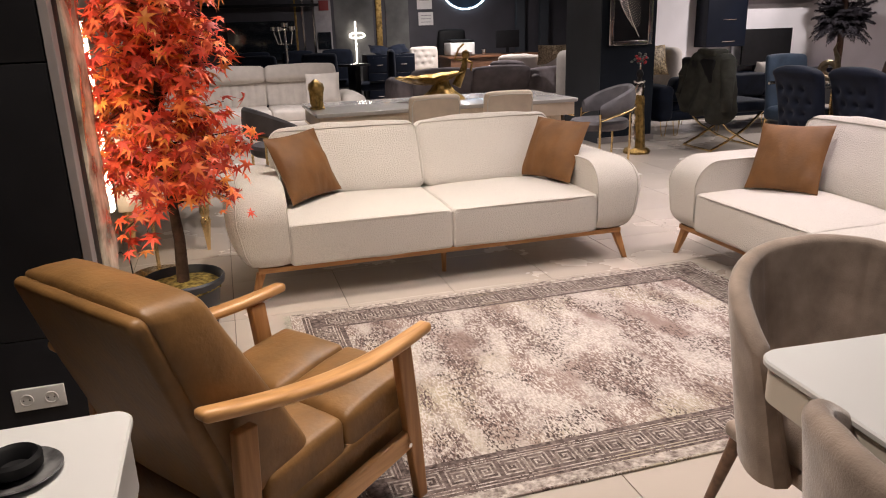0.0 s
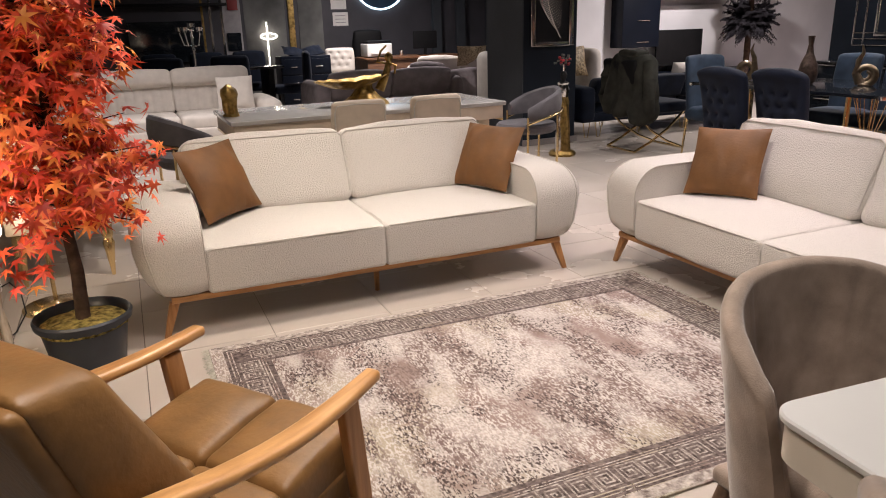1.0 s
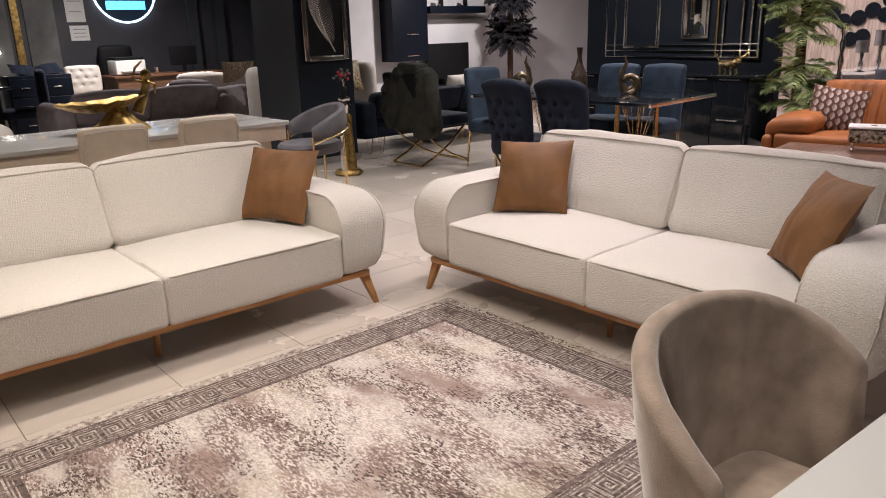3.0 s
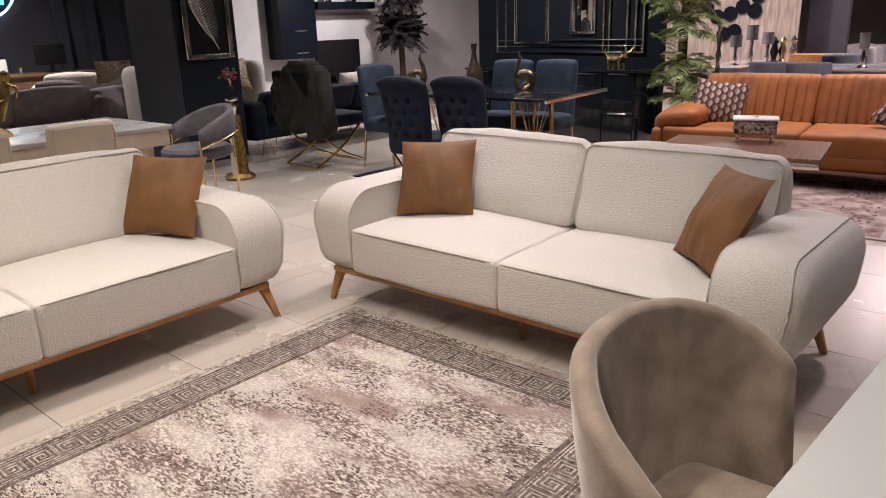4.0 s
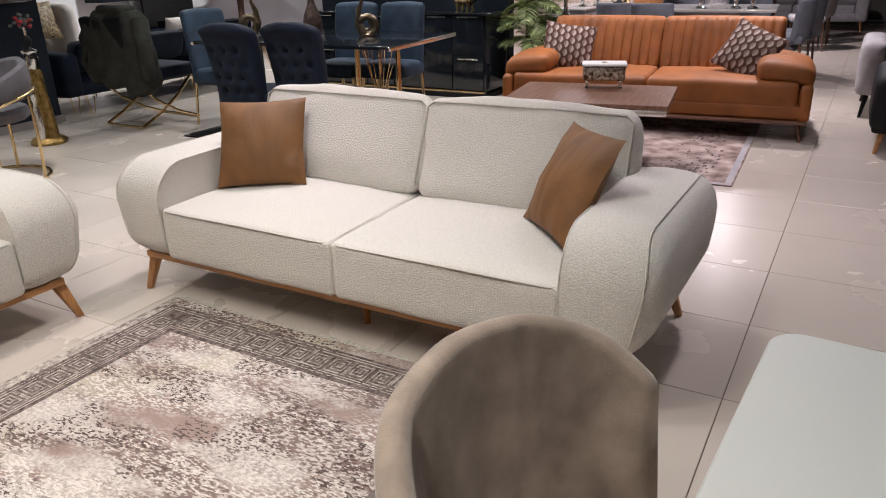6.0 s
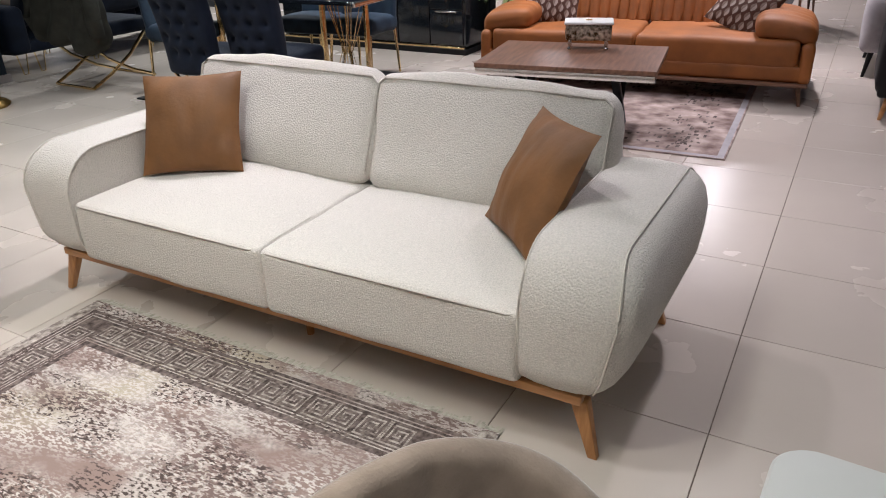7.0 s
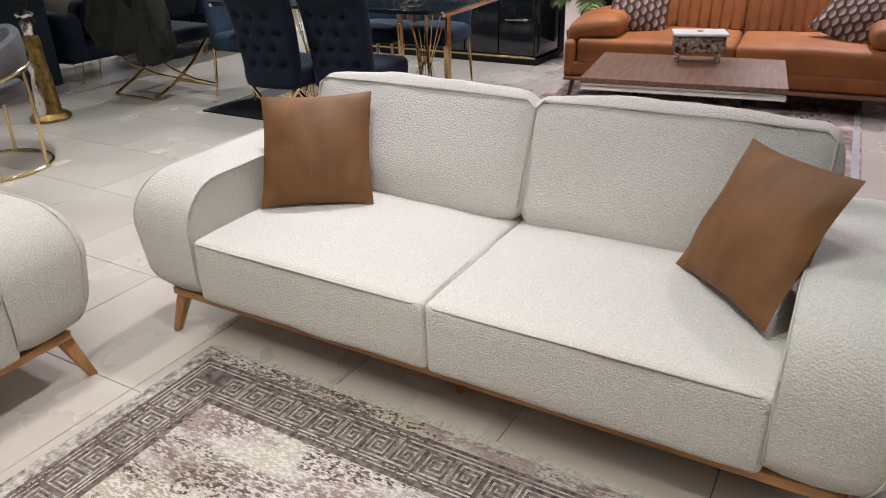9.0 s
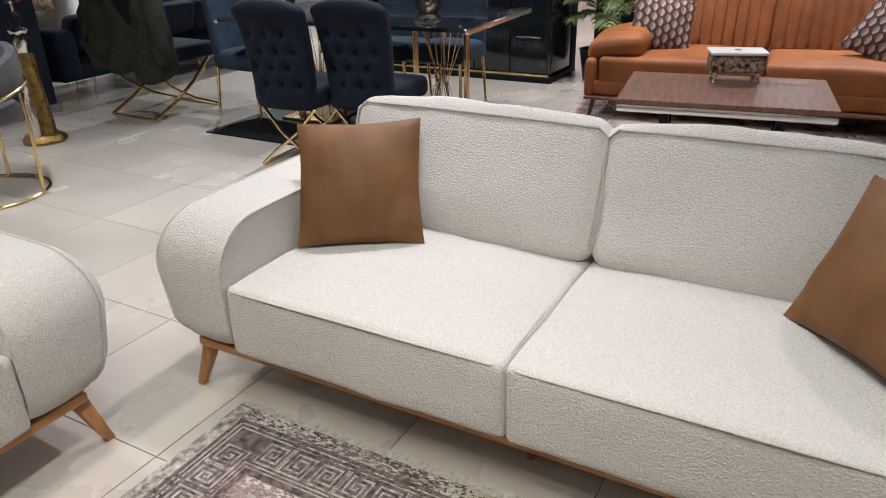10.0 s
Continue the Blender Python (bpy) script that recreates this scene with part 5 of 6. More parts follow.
def feather_picture():
    root = thing("picture", pose(4.29, 7.29, 1.42), "black picture of a silver feather with a silver border", "picture")
    part("backing", box((0, -0.012, 0), (0.46, 0.016, 0.68), 0.002), BLACKTILE, root, "black picture ground")
    for x in (-0.235, 0.235):
        part("frame_bar", box((x, -0.02, 0), (0.055, 0.03, 0.73), 0.008), SILVER, root, "mirrored frame bar")
    for z in (-0.345, 0.345):
        part("frame_bar", box((0, -0.02, z), (0.415, 0.03, 0.05), 0.008), SILVER, root, "mirrored frame bar")
    quill = bmesh.new()
    pts = [Vector((0.10 - 0.17 * t - 0.05 * math.sin(t * 3), -0.026, -0.28 + 0.56 * t)) for t in [i / 24 for i in range(25)]]
    tube(pts, 0.004, quill, 5, r2=0.002)
    for i, p in enumerate(pts[4:]):
        t = i / 20
        ln = 0.13 * math.sin(math.pi * (0.15 + 0.8 * t))
        for s in (-1, 1):
            tube([p, p + Vector((s * ln * 0.6, 0, ln * 0.30)), p + Vector((s * ln, 0, ln * 0.85))], 0.0028, quill, 4, r2=0.001)
    part("feather", quill, SILVER, root, "raised silver feather")
    return root


feather_picture()


settle(4.300, 7.300, 4.756, 7.678, 1.087)


def robed_figure():
    bm = bmesh.new()

    def folds(q):
        a = math.atan2(q.y, q.x)
        k = 1 + 0.10 * math.sin(a * 9 + q.z * 6)
        return Vector((q.x * k + 0.02 * math.sin(q.z * 5), q.y * k, q.z))

    lathe([(0.13, 0), (0.14, 0.02), (0.12, 0.05), (0.06, 0.06)], bm, 20, mi=0, fn=lambda q: q + 0.014 * noise.noise_vector(q * 25))
    lathe([(0.074, 0.050), (0.066, 0.12), (0.052, 0.30), (0.044, 0.45), (0.052, 0.56), (0.036, 0.60)], bm, 30, mi=0, fn=folds)
    lathe([(0.030, 0.05), (0.034, 0.15), (0.026, 0.28), (0.012, 0.34), (0.022, 0.37), (0.020, 0.41), (0.0, 0.43)], bm, 12, c=(-0.075, -0.04), mi=2)
    lathe([(0.042, 0.59), (0.055, 0.66), (0.045, 0.71), (0.060, 0.73), (0.02, 0.76)], bm, 16, mi=2, fn=lambda q: q + 0.02 * noise.noise_vector(q * 30))
    lathe([(0.015, 0.75), (0.034, 0.78), (0.036, 0.81), (0.022, 0.84), (0.0, 0.85)], bm, 14, mi=3)
    tube([(0, 0, 0.84), (0.005, 0, 0.88), (0, 0, 0.91)], 0.012, bm, 8, mi=2)
    rng = random.Random(4)
    for i in range(34):
        c = Vector((rng.gauss(0, 0.035), rng.gauss(0, 0.035), 0.955 + rng.gauss(0, 0.025)))
        soft(bm, c, (0.026, 0.026, 0.022), 0.009, (1, 1, 1), mi=4 if i % 2 else 5)
    ob = part("robed_statue", bm, [OLDGOLD, SILVERLEAF, SILVER, BLACK, mat("red_blossom", (0.35, 0.02, 0.03), 0.6, var=0.3, scale=40), mat("grey_green_leaf", (0.08, 0.09, 0.08), 0.6, var=0.3, scale=40)], m=pose(4.06, 6.66, 0))
    return tagged(ob, "gold and silver robed statue with flowers on the floor", "statue")


robed_figure()

settle(4.060, 6.660, 4.440, 6.935, 1.078)

# ---------------------------------------------------------------- grey table behind the first sofa
gt = thing("dining_table", pose(1.635, 5.70, 0, 0, 0, 0.5), "glossy grey dining table with a beige edge", "table")
part("tabletop", box((0, 0, 0.755), (2.06, 0.86, 0.03), 0.006), GREYTOP, gt)
part("apron", box((0, 0, 0.69), (2.02, 0.82, 0.098), 0.004), BEIGE, gt, "beige apron")
for x in (-0.9, 0.9):
    part("trestle", box((x, 0, 0.32), (0.10, 0.60, 0.64), 0.008), BEIGE, gt)
    part("gilt_rail", box((x * 1.12, 0, 0.635), (0.02, 0.80, 0.02), 0.004), GOLD, gt, "gilt rail")


def beige_chair(m):
    root = thing("dining_chair", m, "beige upholstered dining chair with piped edges", "chair", "beige dining chairs")
    part("backrest", soft(bmesh.new(), (0, -0.21, 0.64), (0.38, 0.07, 0.46), 0.035, (8, 2, 6), crown=0.006, fn=lambda q: q + Vector((0, -0.10 * (q.z - 0.44), 0))), BEIGE, root)
    part("piping", tube([(-0.175, -0.262, 0.46), (-0.178, -0.282, 0.80), (-0.16, -0.284, 0.842), (0, -0.285, 0.850), (0.16, -0.284, 0.842), (0.178, -0.282, 0.80), (0.175, -0.262, 0.46)], 0.005, seg=6), PIPING, root)
    part("seat", soft(bmesh.new(), (0, 0.02, 0.44), (0.42, 0.44, 0.09), 0.035, (4, 4, 1), crown=0.015, top_only=True), BEIGE, root)
    for x, y in ((-0.17, -0.17), (0.17, -0.17), (-0.17, 0.19), (0.17, 0.19)):
        part("leg", leg((x, y, 0.40), (x * 1.1, y * 1.12, 0), 0.018, 0.011), GOLD, root)
    return root


one = beige_chair(pose(1.44, 5.36, 0))
copy_thing(one, pose(2.01, 5.36, 0))


def barrel_chair(m):
    root = thing("barrel_chair", m, "dark grey velvet barrel chair with a gold frame", "chair", "grey barrel chairs")
    bm = bmesh.new()
    n = 28
    ring = []
    for i in range(n + 1):
        a = radians(-195 + 210 * i / n)
        k = abs(i / n - 0.5) * 2
        z1 = 0.79 - 0.16 * k ** 2
        z0 = 0.56 - 0.04 * k
        c, s = math.cos(a), math.sin(a)
        ring.append([bm.verts.new((r * c, r * s, z)) for r, z in ((0.30, z0), (0.315, (z0 + z1) / 2), (0.305, z1 - 0.02), (0.285, z1), (0.262, z1 - 0.02), (0.25, (z0 + z1) / 2), (0.255, z0))])
    for u, v in zip(ring, ring[1:]):
        for q in range(7):
            bm.faces.new((u[q], v[q], v[(q + 1) % 7], u[(q + 1) % 7]))
    bm.faces.new(ring[0])
    bm.faces.new(list(reversed(ring[-1])))
    bmesh.ops.recalc_face_normals(bm, faces=bm.faces)
    part("backrest", bm, GREYVELVET, root)
    part("seat", lathe([(0.24, 0.40), (0.265, 0.42), (0.27, 0.46), (0.25, 0.485), (0.0, 0.495)], seg=28), GREYVELVET, root)
    part("frame_hoop", tube([(0.318 * math.cos(radians(-195 + 210 * i / 24)), 0.318 * math.sin(radians(-195 + 210 * i / 24)), 0.60 - 0.10 * (abs(i / 12 - 1)) ** 2) for i in range(25)], 0.010, seg=7), GOLD, root, "gold hoop")
    for a in (-195, -140, -40, 15):
        t = radians(a)
        part("leg", tube([(0.318 * math.cos(t), 0.318 * math.sin(t), 0.56), (0.325 * math.cos(t), 0.325 * math.sin(t), 0.30), (0.31 * math.cos(t), 0.31 * math.sin(t), 0.008)], 0.011, seg=7), GOLD, root, "gold leg")
    part("floor_ring", tube([(0.31 * math.cos(radians(15 * i)), 0.31 * math.sin(radians(15 * i)), 0.010) for i in range(25)], 0.010, seg=6), GOLD, root, "gold floor ring")
    return root


one = barrel_chair(pose(3.27, 6.02, 0, 0, 0, 78))
copy_thing(one, pose(0.42, 5.95, 0, 0, 0, -80))


def shell_bowl():
    bm = bmesh.new()

    def skirt(q):
        a = math.atan2(q.y, q.x)
        return Vector((q.x * (1 + 0.06 * math.sin(a * 11)) * 1.15, q.y * (1 + 0.06 * math.sin(a * 11)), q.z))

    lathe([(0.16, 0), (0.15, 0.02), (0.09, 0.07), (0.055, 0.12), (0.05, 0.16)], bm, 44, fn=skirt)

    def shell(q):
        return Vector((q.x * 1.9 - 0.10, q.y, q.z + 0.03 * max(0, q.x) / 0.15 + 0.004 * math.sin(math.atan2(q.y, q.x) * 13)))

    lathe([(0.02, 0.12), (0.09, 0.14), (0.15, 0.185), (0.148, 0.19), (0.085, 0.15), (0.0, 0.135)], bm, 52, fn=shell)
    tube([(0.12, 0, 0.10), (0.16, 0, 0.18), (0.19, 0.0, 0.25), (0.20, 0, 0.31)], 0.038, bm, 12, r2=0.020)
    lathe([(0.016, 0.30), (0.034, 0.335), (0.030, 0.365), (0.0, 0.385)], bm, 14, c=(0.205, 0))
    tube([(0.19, 0.02, 0.30), (0.12, 0.03, 0.31), (0.15, 0.02, 0.39), (0.19, 0, 0.43)], 0.012, bm, 8, r2=0.007)
    tube([(0.205, -0.02, 0.30), (0.25, -0.03, 0.28), (0.24, -0.02, 0.22)], 0.012, bm, 8, r2=0.008)
    ob = part("shell_bowl_statue", bm, OLDGOLD, m=pose(1.70, 5.78, 0.770, 0, 0, -4))
    return tagged(ob, "antique gold shell bowl statue on the grey table", "statue")


shell_bowl()
lion = bmesh.new()
lathe([(0.055, 0), (0.055, 0.015), (0.045, 0.02), (0.050, 0.06), (0.052, 0.12), (0.060, 0.15), (0.050, 0.19), (0.02, 0.215), (0, 0.22)], lion, 20, fn=lambda q: q + 0.012 * noise.noise_vector(q * 28))
for s in (-1, 1):
    tube([(s * 0.025, -0.045, 0.10), (s * 0.028, -0.055, 0.02)], 0.014, lion, 8)
tagged(part("lion_statue", lion, OLDGOLD, m=pose(0.665, 5.62, 0.770)), "small antique gold seated lion on the grey table", "figurine")

settle(1.635, 5.700, 1.788, 5.886, 1.066)

# ---------------------------------------------------------------- rear of the hall
RECLINER = plain_sofa(pose(0.06, 8.90, 0, 0, 0, 0) @ Matrix.Diagonal((1, 1, 0.94, 1)), "cream leather recliner sofa with tall headrests", 3.0, 0.98, OFFWHITE, back=0.93, seat=0.45, arm_w=0.24, arm_h=0.60, n=3, low=0.08, channels=9, arm_soft=0.09)
for x in (-0.74, 0.10, 0.94):
    head = part("headrest", soft(bmesh.new(), (0, 0, 0), (0.83, 0.13, 0.20), 0.05, (6, 2, 2), crown=0.015, wrinkle=0.004), OFFWHITE, RECLINER, m=pose(x - 0.10, 0.275, 0.855, -8))
throw_pillow(pose(1.10, 8.72, 0.63, -20, 0, -6), OFFWHITE, "plain cream pillow on the recliner sofa", 0.40, 0.38, 0.14, 14, "rear pillows")
plain_sofa(pose(3.10, 9.55, 0, 0, 0, 180), "grey velvet curved sofa seen from behind", 2.0, 0.9, MAUVE, back=0.74, arm_h=0.64, n=2, low=0.10, arm_soft=0.10)
plain_sofa(pose(4.75, 10.4, 0, 0, 0, 140), "grey beige sofa with white furry throws", 1.7, 0.9, OFFWHITE, back=0.82, arm_h=0.72, n=2, low=0.10, arm_soft=0.10)
plain_sofa(pose(4.05, 9.75, 0, 0, 0, 120), "grey velvet armchair beside the beige sofa", 0.9, 0.85, MAUVE, back=0.78, arm_h=0.70, n=1, low=0.10, arm_soft=0.10)
throw_pillow(pose(4.6, 9.95, 0.84, -20, 0, 160), mat("gold_chain_fabric", (0.30, 0.20, 0.09), 0.6, var=0.6, scale=50, c2=(0.5, 0.4, 0.26)), "gold patterned pillow on the beige sofa", 0.42, 0.3, 0.12, 15, "rear pillows")


settle(1.500, 8.900, 1.810, 9.633, 1.104)


def chest():
    root = thing("chest_of_drawers", pose(2.53, 11.55, 0) @ Matrix.Diagonal((0.80, 1, 1.15, 1)), "dark navy chest of six drawers with silver pulls", "chest")
    part("body", box((0, 0, 0.40), (0.94, 0.42, 0.66), 0.006), NAVYGLOSS, root)
    for c in (-0.235, 0.235):
        for r in range(3):
            d = part("drawer", box((c, -0.214, 0.19 + r * 0.205), (0.45, 0.02, 0.19), 0.004), NAVYGLOSS, root)
            part("handle", box((c, -0.23, 0.19 + r * 0.205), (0.12, 0.012, 0.012), 0.003), SILVER, d, "silver pull")
    for x in (-0.42, 0.42):
        for y in (-0.17, 0.17):
            part("leg", leg((x, y, 0.08), (x, y, 0), 0.018, 0.012), SILVER, root)
    return root


chest()
for x, ry in ((2.42, 12), (2.68, -10)):
    throw_pillow(pose(x, 11.60, 0.895, -68, ry, 0), NAVY, "navy velvet pillow on the chest of drawers", 0.36, 0.30, 0.11, int(x * 10), "navy pillows")


def tufted_chair():
    root = thing("armless_chair", pose(3.10, 11.45, 0, 0, 0, 170), "beige buttoned chair with a rounded back", "chair")

    def dimple(q):
        if q.y > -0.20:
            q.y -= tufted(q, 3, 3, -0.18, 0.18, 0.62, 0.90, 0.03)
        return q

    part("backrest", soft(bmesh.new(), (0, -0.20, 0.74), (0.44, 0.09, 0.36), 0.042, (14, 1, 12), crown=0.01, fn=dimple), OFFWHITE, root)
    part("seat", soft(bmesh.new(), (0, 0.03, 0.46), (0.46, 0.46, 0.10), 0.04, (4, 4, 1), crown=0.02, top_only=True), OFFWHITE, root)
    for x, y in ((-0.18, -0.18), (0.18, -0.18), (-0.18, 0.2), (0.18, 0.2)):
        part("leg", leg((x, y, 0.56 if y < 0 else 0.42), (x * 1.1, y * 1.1, 0), 0.016, 0.011), SILVER, root)
    return root


tufted_chair()
desk = thing("desk", pose(4.40, 12.0, 0), "brown wooden office desk with a panel front", "desk")
part("desktop", box((0, 0, 0.735), (1.7, 0.7, 0.03), 0.004), wood("chestnut_desk", (0.16, 0.07, 0.035), (0.24, 0.11, 0.055)), desk)
part("panel", box((0, -0.30, 0.37), (1.6, 0.03, 0.70), 0.003), OAK_DARK, desk)
for x in (-0.78, 0.78):
    part("side", box((x, 0.02, 0.36), (0.04, 0.62, 0.71), 0.003), OAK_DARK, desk)
printer = thing("printer", pose(3.84, 11.95, 0.752), "white office printer with paper stacks on the desk", "printer")
part("body", box((0, 0, 0.11), (0.42, 0.36, 0.20), 0.015), PLASTICWHITE, printer)
part("scanner_lid", box((0, 0, 0.235), (0.40, 0.34, 0.04), 0.01), BLACK, printer)
part("tray", box((0, -0.19, 0.06), (0.30, 0.10, 0.012), 0.003), PAPER, printer)
mon = thing("monitor", pose(4.72, 12.0, 0.752), "black computer monitor seen from behind on the desk", "monitor")
part("screen", box((0, 0, 0.24), (0.42, 0.04, 0.28), 0.008), BLACK, mon)
part("stand", box((0, 0, 0.06), (0.05, 0.03, 0.12), 0.004), BLACK, mon)
part("foot", box((0, 0, 0.006), (0.20, 0.15, 0.012), 0.004), BLACK, mon)
tagged(part("cup", lathe([(0.03, 0), (0.036, 0.09), (0.032, 0.09), (0.027, 0.01)], seg=14), SILVER, m=pose(4.25, 11.9, 0.752)), "small glassware on the desk", "cup")


def office_chair():
    root = thing("office_chair", pose(3.95, 12.55, 0, 0, 0, 175), "black office chair behind the desk", "chair")
    part("backrest", soft(bmesh.new(), (0, -0.22, 0.85), (0.48, 0.09, 0.62), 0.04, (4, 1, 4), crown=0.02), BLACK, root)
    part("seat", soft(bmesh.new(), (0, 0.02, 0.48), (0.5, 0.5, 0.10), 0.04, (3, 3, 1)), BLACK, root)
    part("column", tube([(0, 0, 0.05), (0, 0, 0.45)], 0.03), BLACK, root)
    for i in range(5):
        a = 2 * math.pi * i / 5
        part("spoke", tube([(0, 0, 0.08), (0.28 * math.cos(a), 0.28 * math.sin(a), 0.03)], 0.018, r2=0.03), BLACK, root)
    return root


office_chair()


def round_sign():
    root = thing("round_sign", pose(4.30, 12.985, 1.98), "round glowing shop sign with a blue-white rim", "sign")
    part("disc", lathe([(0.47, 0), (0.47, 0.03), (0, 0.03)], seg=56), mat("sign_ground", (0.01, 0.03, 0.06), 0.4, var=0.2, scale=5), root, m=pose(0, 0, 0, 90))
    part("rim", tube([(0.475 * math.cos(2 * math.pi * i / 48), -0.035, 0.475 * math.sin(2 * math.pi * i / 48)) for i in range(49)], 0.014, seg=8), glow("cold_neon", (0.62, 0.86, 1.0), 5.0), root, "glowing rim")
    part("lettering_bar", box((0, -0.036, -0.22), (0.60, 0.012, 0.13), 0.004), glow("blue_sign", (0.10, 0.50, 0.85), 2.2), root, "glowing blue bar")
    part("lettering_bar", box((0, -0.036, -0.05), (0.66, 0.012, 0.14), 0.004), glow("white_sign", (0.75, 0.85, 1.0), 1.6), root, "glowing white bar")
    return root


round_sign()
for x, z, h in ((3.57, 1.36, 0.22), (3.55, 1.82, 0.60)):
    ob = thing("notice", pose(x, 12.985, z), "framed paper notice on the rear wall", "notice", "notices")
    part("sheet", box((0, -0.008, 0), (0.27, 0.012, h), 0.002), PAPER, ob)
    for i in range(3):
        part("line", box((0, -0.016, h * (0.25 - 0.25 * i)), (0.18, 0.003, 0.012), 0.001), LIGHTGREY, ob, "line of small print")
MARBLE = mat("grey_marble_panel", (0.10, 0.10, 0.10), 0.22, var=0.35, scale=1.6, c2=(0.20, 0.20, 0.195), detail=9)
panels = thing("wall_cladding", pose(0, 0, 0), "grey marble cladding with gold strips on the rear wall", "cladding")
for x0, x1 in ((1.95, 2.62), (2.84, 3.25)):
    part("panel", box(((x0 + x1) / 2, 12.97, 1.5), (x1 - x0, 0.05, 2.98), 0.004), MARBLE, panels)
for x in (2.72,):
    part("gold_strip", box((x, 12.965, 1.5), (0.10, 0.06, 2.98), 0.004), OLDGOLD, panels, "gold strip")
for x in (1.30, 1.42, 1.60):
    part("gold_strip", box((x, 12.965, 1.5), (0.035, 0.06, 2.98), 0.004), SILVER if x > 1.4 else OLDGOLD, panels, "bright metal strip")
niche = thing("wall_niche", pose(1.76, 12.97, 0), "pale niche with a dark screen and a red box", "niche")
part("back", box((0, 0, 1.3), (0.28, 0.05, 1.8), 0.003), LIGHTGREY, niche)
part("screen", box((0, -0.035, 1.05), (0.22, 0.02, 0.28), 0.003), BLACKGLOSS, niche)
part("red_card", box((0.02, -0.035, 1.62), (0.16, 0.02, 0.16), 0.003), mat("red_print", (0.25, 0.03, 0.03), 0.5), niche)
star = thing("wall_lamp", pose(2.29, 12.90, 1.12), "glowing wall lamp with a vertical light bar and a ring", "lamp")
part("light_bar", tube([(0, 0, -0.42), (0, 0, 0.22)], 0.009), glow("white_lamp", (1.0, 0.95, 0.82), 9.0), star, "glowing bar")
part("light_ring", tube([(0.13 * math.cos(2 * math.pi * i / 28) + 0.02, -0.02, 0.045 * math.sin(2 * math.pi * i / 28)) for i in range(29)], 0.009), glow("white_lamp_ring", (1.0, 0.95, 0.82), 9.0), star, "glowing ring")
tvb = thing("television", pose(0.72, 12.90, 1.08), "large black television on the dark wall", "television")
part("screen", box((0, 0, 0), (1.10, 0.05, 0.62), 0.006), BLACKGLOSS, tvb)
part("shelf", box((0.0, -0.02, 0.55), (1.9, 0.25, 0.04), 0.004), BLACK, tvb)
rear = thing("dining_table", pose(1.05, 10.85, 0), "dark dining table at the rear of the hall", "table")
part("tabletop", box((0, 0, 0.745), (1.9, 0.9, 0.03), 0.004), BLACKGLOSS, rear)
for x in (-0.8, 0.8):
    part("trestle", box((x, 0, 0.365), (0.08, 0.6, 0.73), 0.005), BLACK, rear)


def rear_chair(m):
    root = thing("dining_chair", m, "dark blue upholstered dining chair", "chair", "rear dining chairs")
    part("backrest", soft(bmesh.new(), (0, -0.20, 0.67), (0.46, 0.09, 0.52), 0.04, (4, 1, 4), crown=0.015), NAVY, root)
    part("seat", soft(bmesh.new(), (0, 0.03, 0.44), (0.46, 0.46, 0.11), 0.04, (3, 3, 1)), NAVY, root)
    for x, y in ((-0.18, -0.18), (0.18, -0.18), (-0.18, 0.2), (0.18, 0.2)):
        part("leg", leg((x, y, 0.40), (x, y, 0), 0.016, 0.011), BLACK, root)
    return root


one = rear_chair(pose(0.45, 10.15, 0))
for m in (pose(1.25, 10.25, 0), pose(0.50, 11.45, 0, 0, 0, 180), pose(1.15, 11.45, 0, 0, 0, 180), pose(1.75, 11.45, 0, 0, 0, 180), pose(2.15, 10.6, 0, 0, 0, 80)):
    copy_thing(one, m)
cand = thing("candelabrum", pose(0.86, 10.30, 0.761) @ Matrix.Scale(1.15, 4), "silver five-armed candelabrum on the dark table", "candelabrum")
part("stem", lathe([(0.07, 0), (0.06, 0.015), (0.018, 0.04), (0.012, 0.20), (0.022, 0.22), (0.012, 0.26), (0.010, 0.36)], seg=14), SILVER, cand)
for i in range(5):
    a = 2 * math.pi * i / 5 + 0.3
    r = 0.13 if i else 0.0
    tip = (r * math.cos(a), r * math.sin(a), 0.40 if i else 0.44)
    part("branch", tube([(0, 0, 0.26), (tip[0] * 0.7, tip[1] * 0.7, 0.27), (tip[0], tip[1], tip[2])], 0.007), SILVER, cand)
    part("cup", lathe([(0.012, 0), (0.038, 0.02), (0.040, 0.06), (0.034, 0.06)], seg=12), SILVER, cand, m=pose(tip[0], tip[1], tip[2]))
art = thing("picture", pose(6.39, 12.0, 1.72, 0, 0, -90), "narrow dark relief picture on the office wall", "picture")
part("backing", box((0, -0.012, 0), (0.30, 0.02, 0.55), 0.004), BLACK, art)
part("relief", soft(bmesh.new(), (0, -0.03, 0), (0.16, 0.03, 0.40), 0.012, (4, 1, 8), wrinkle=0.02), BRONZE, art)
for x in (5.25, 5.72):
    slab("curtain_panel", x, x + 0.16, 12.86, 12.96, 0, CEILING, GREYWALL, "dark grey vertical panel of the rear wall", "panel")

settle(4.400, 12.000, 5.276, 13.495, 1.148)

# ---------------------------------------------------------------- behind the orange sofa, towards the far end
STONE = wood("beige_stone_cladding", (0.40, 0.32, 0.27), (0.60, 0.50, 0.42), 0.8, (9, 9, 1.0))
slab("wall_stone", 12.0, 12.15, 4.05, 6.6, 0, CEILING, STONE, "rough beige stone feature wall")
slab("wall_dark_panel", 12.6, 12.75, 3.50, 4.05, 0, CEILING, DARKWALL, "dark panelled wall beside the stone wall")
discs = thing("wall_ornament", pose(11.98, 4.95, 1.38), "cluster of glossy black round plates hung on the beige stone wall", "wall decoration")
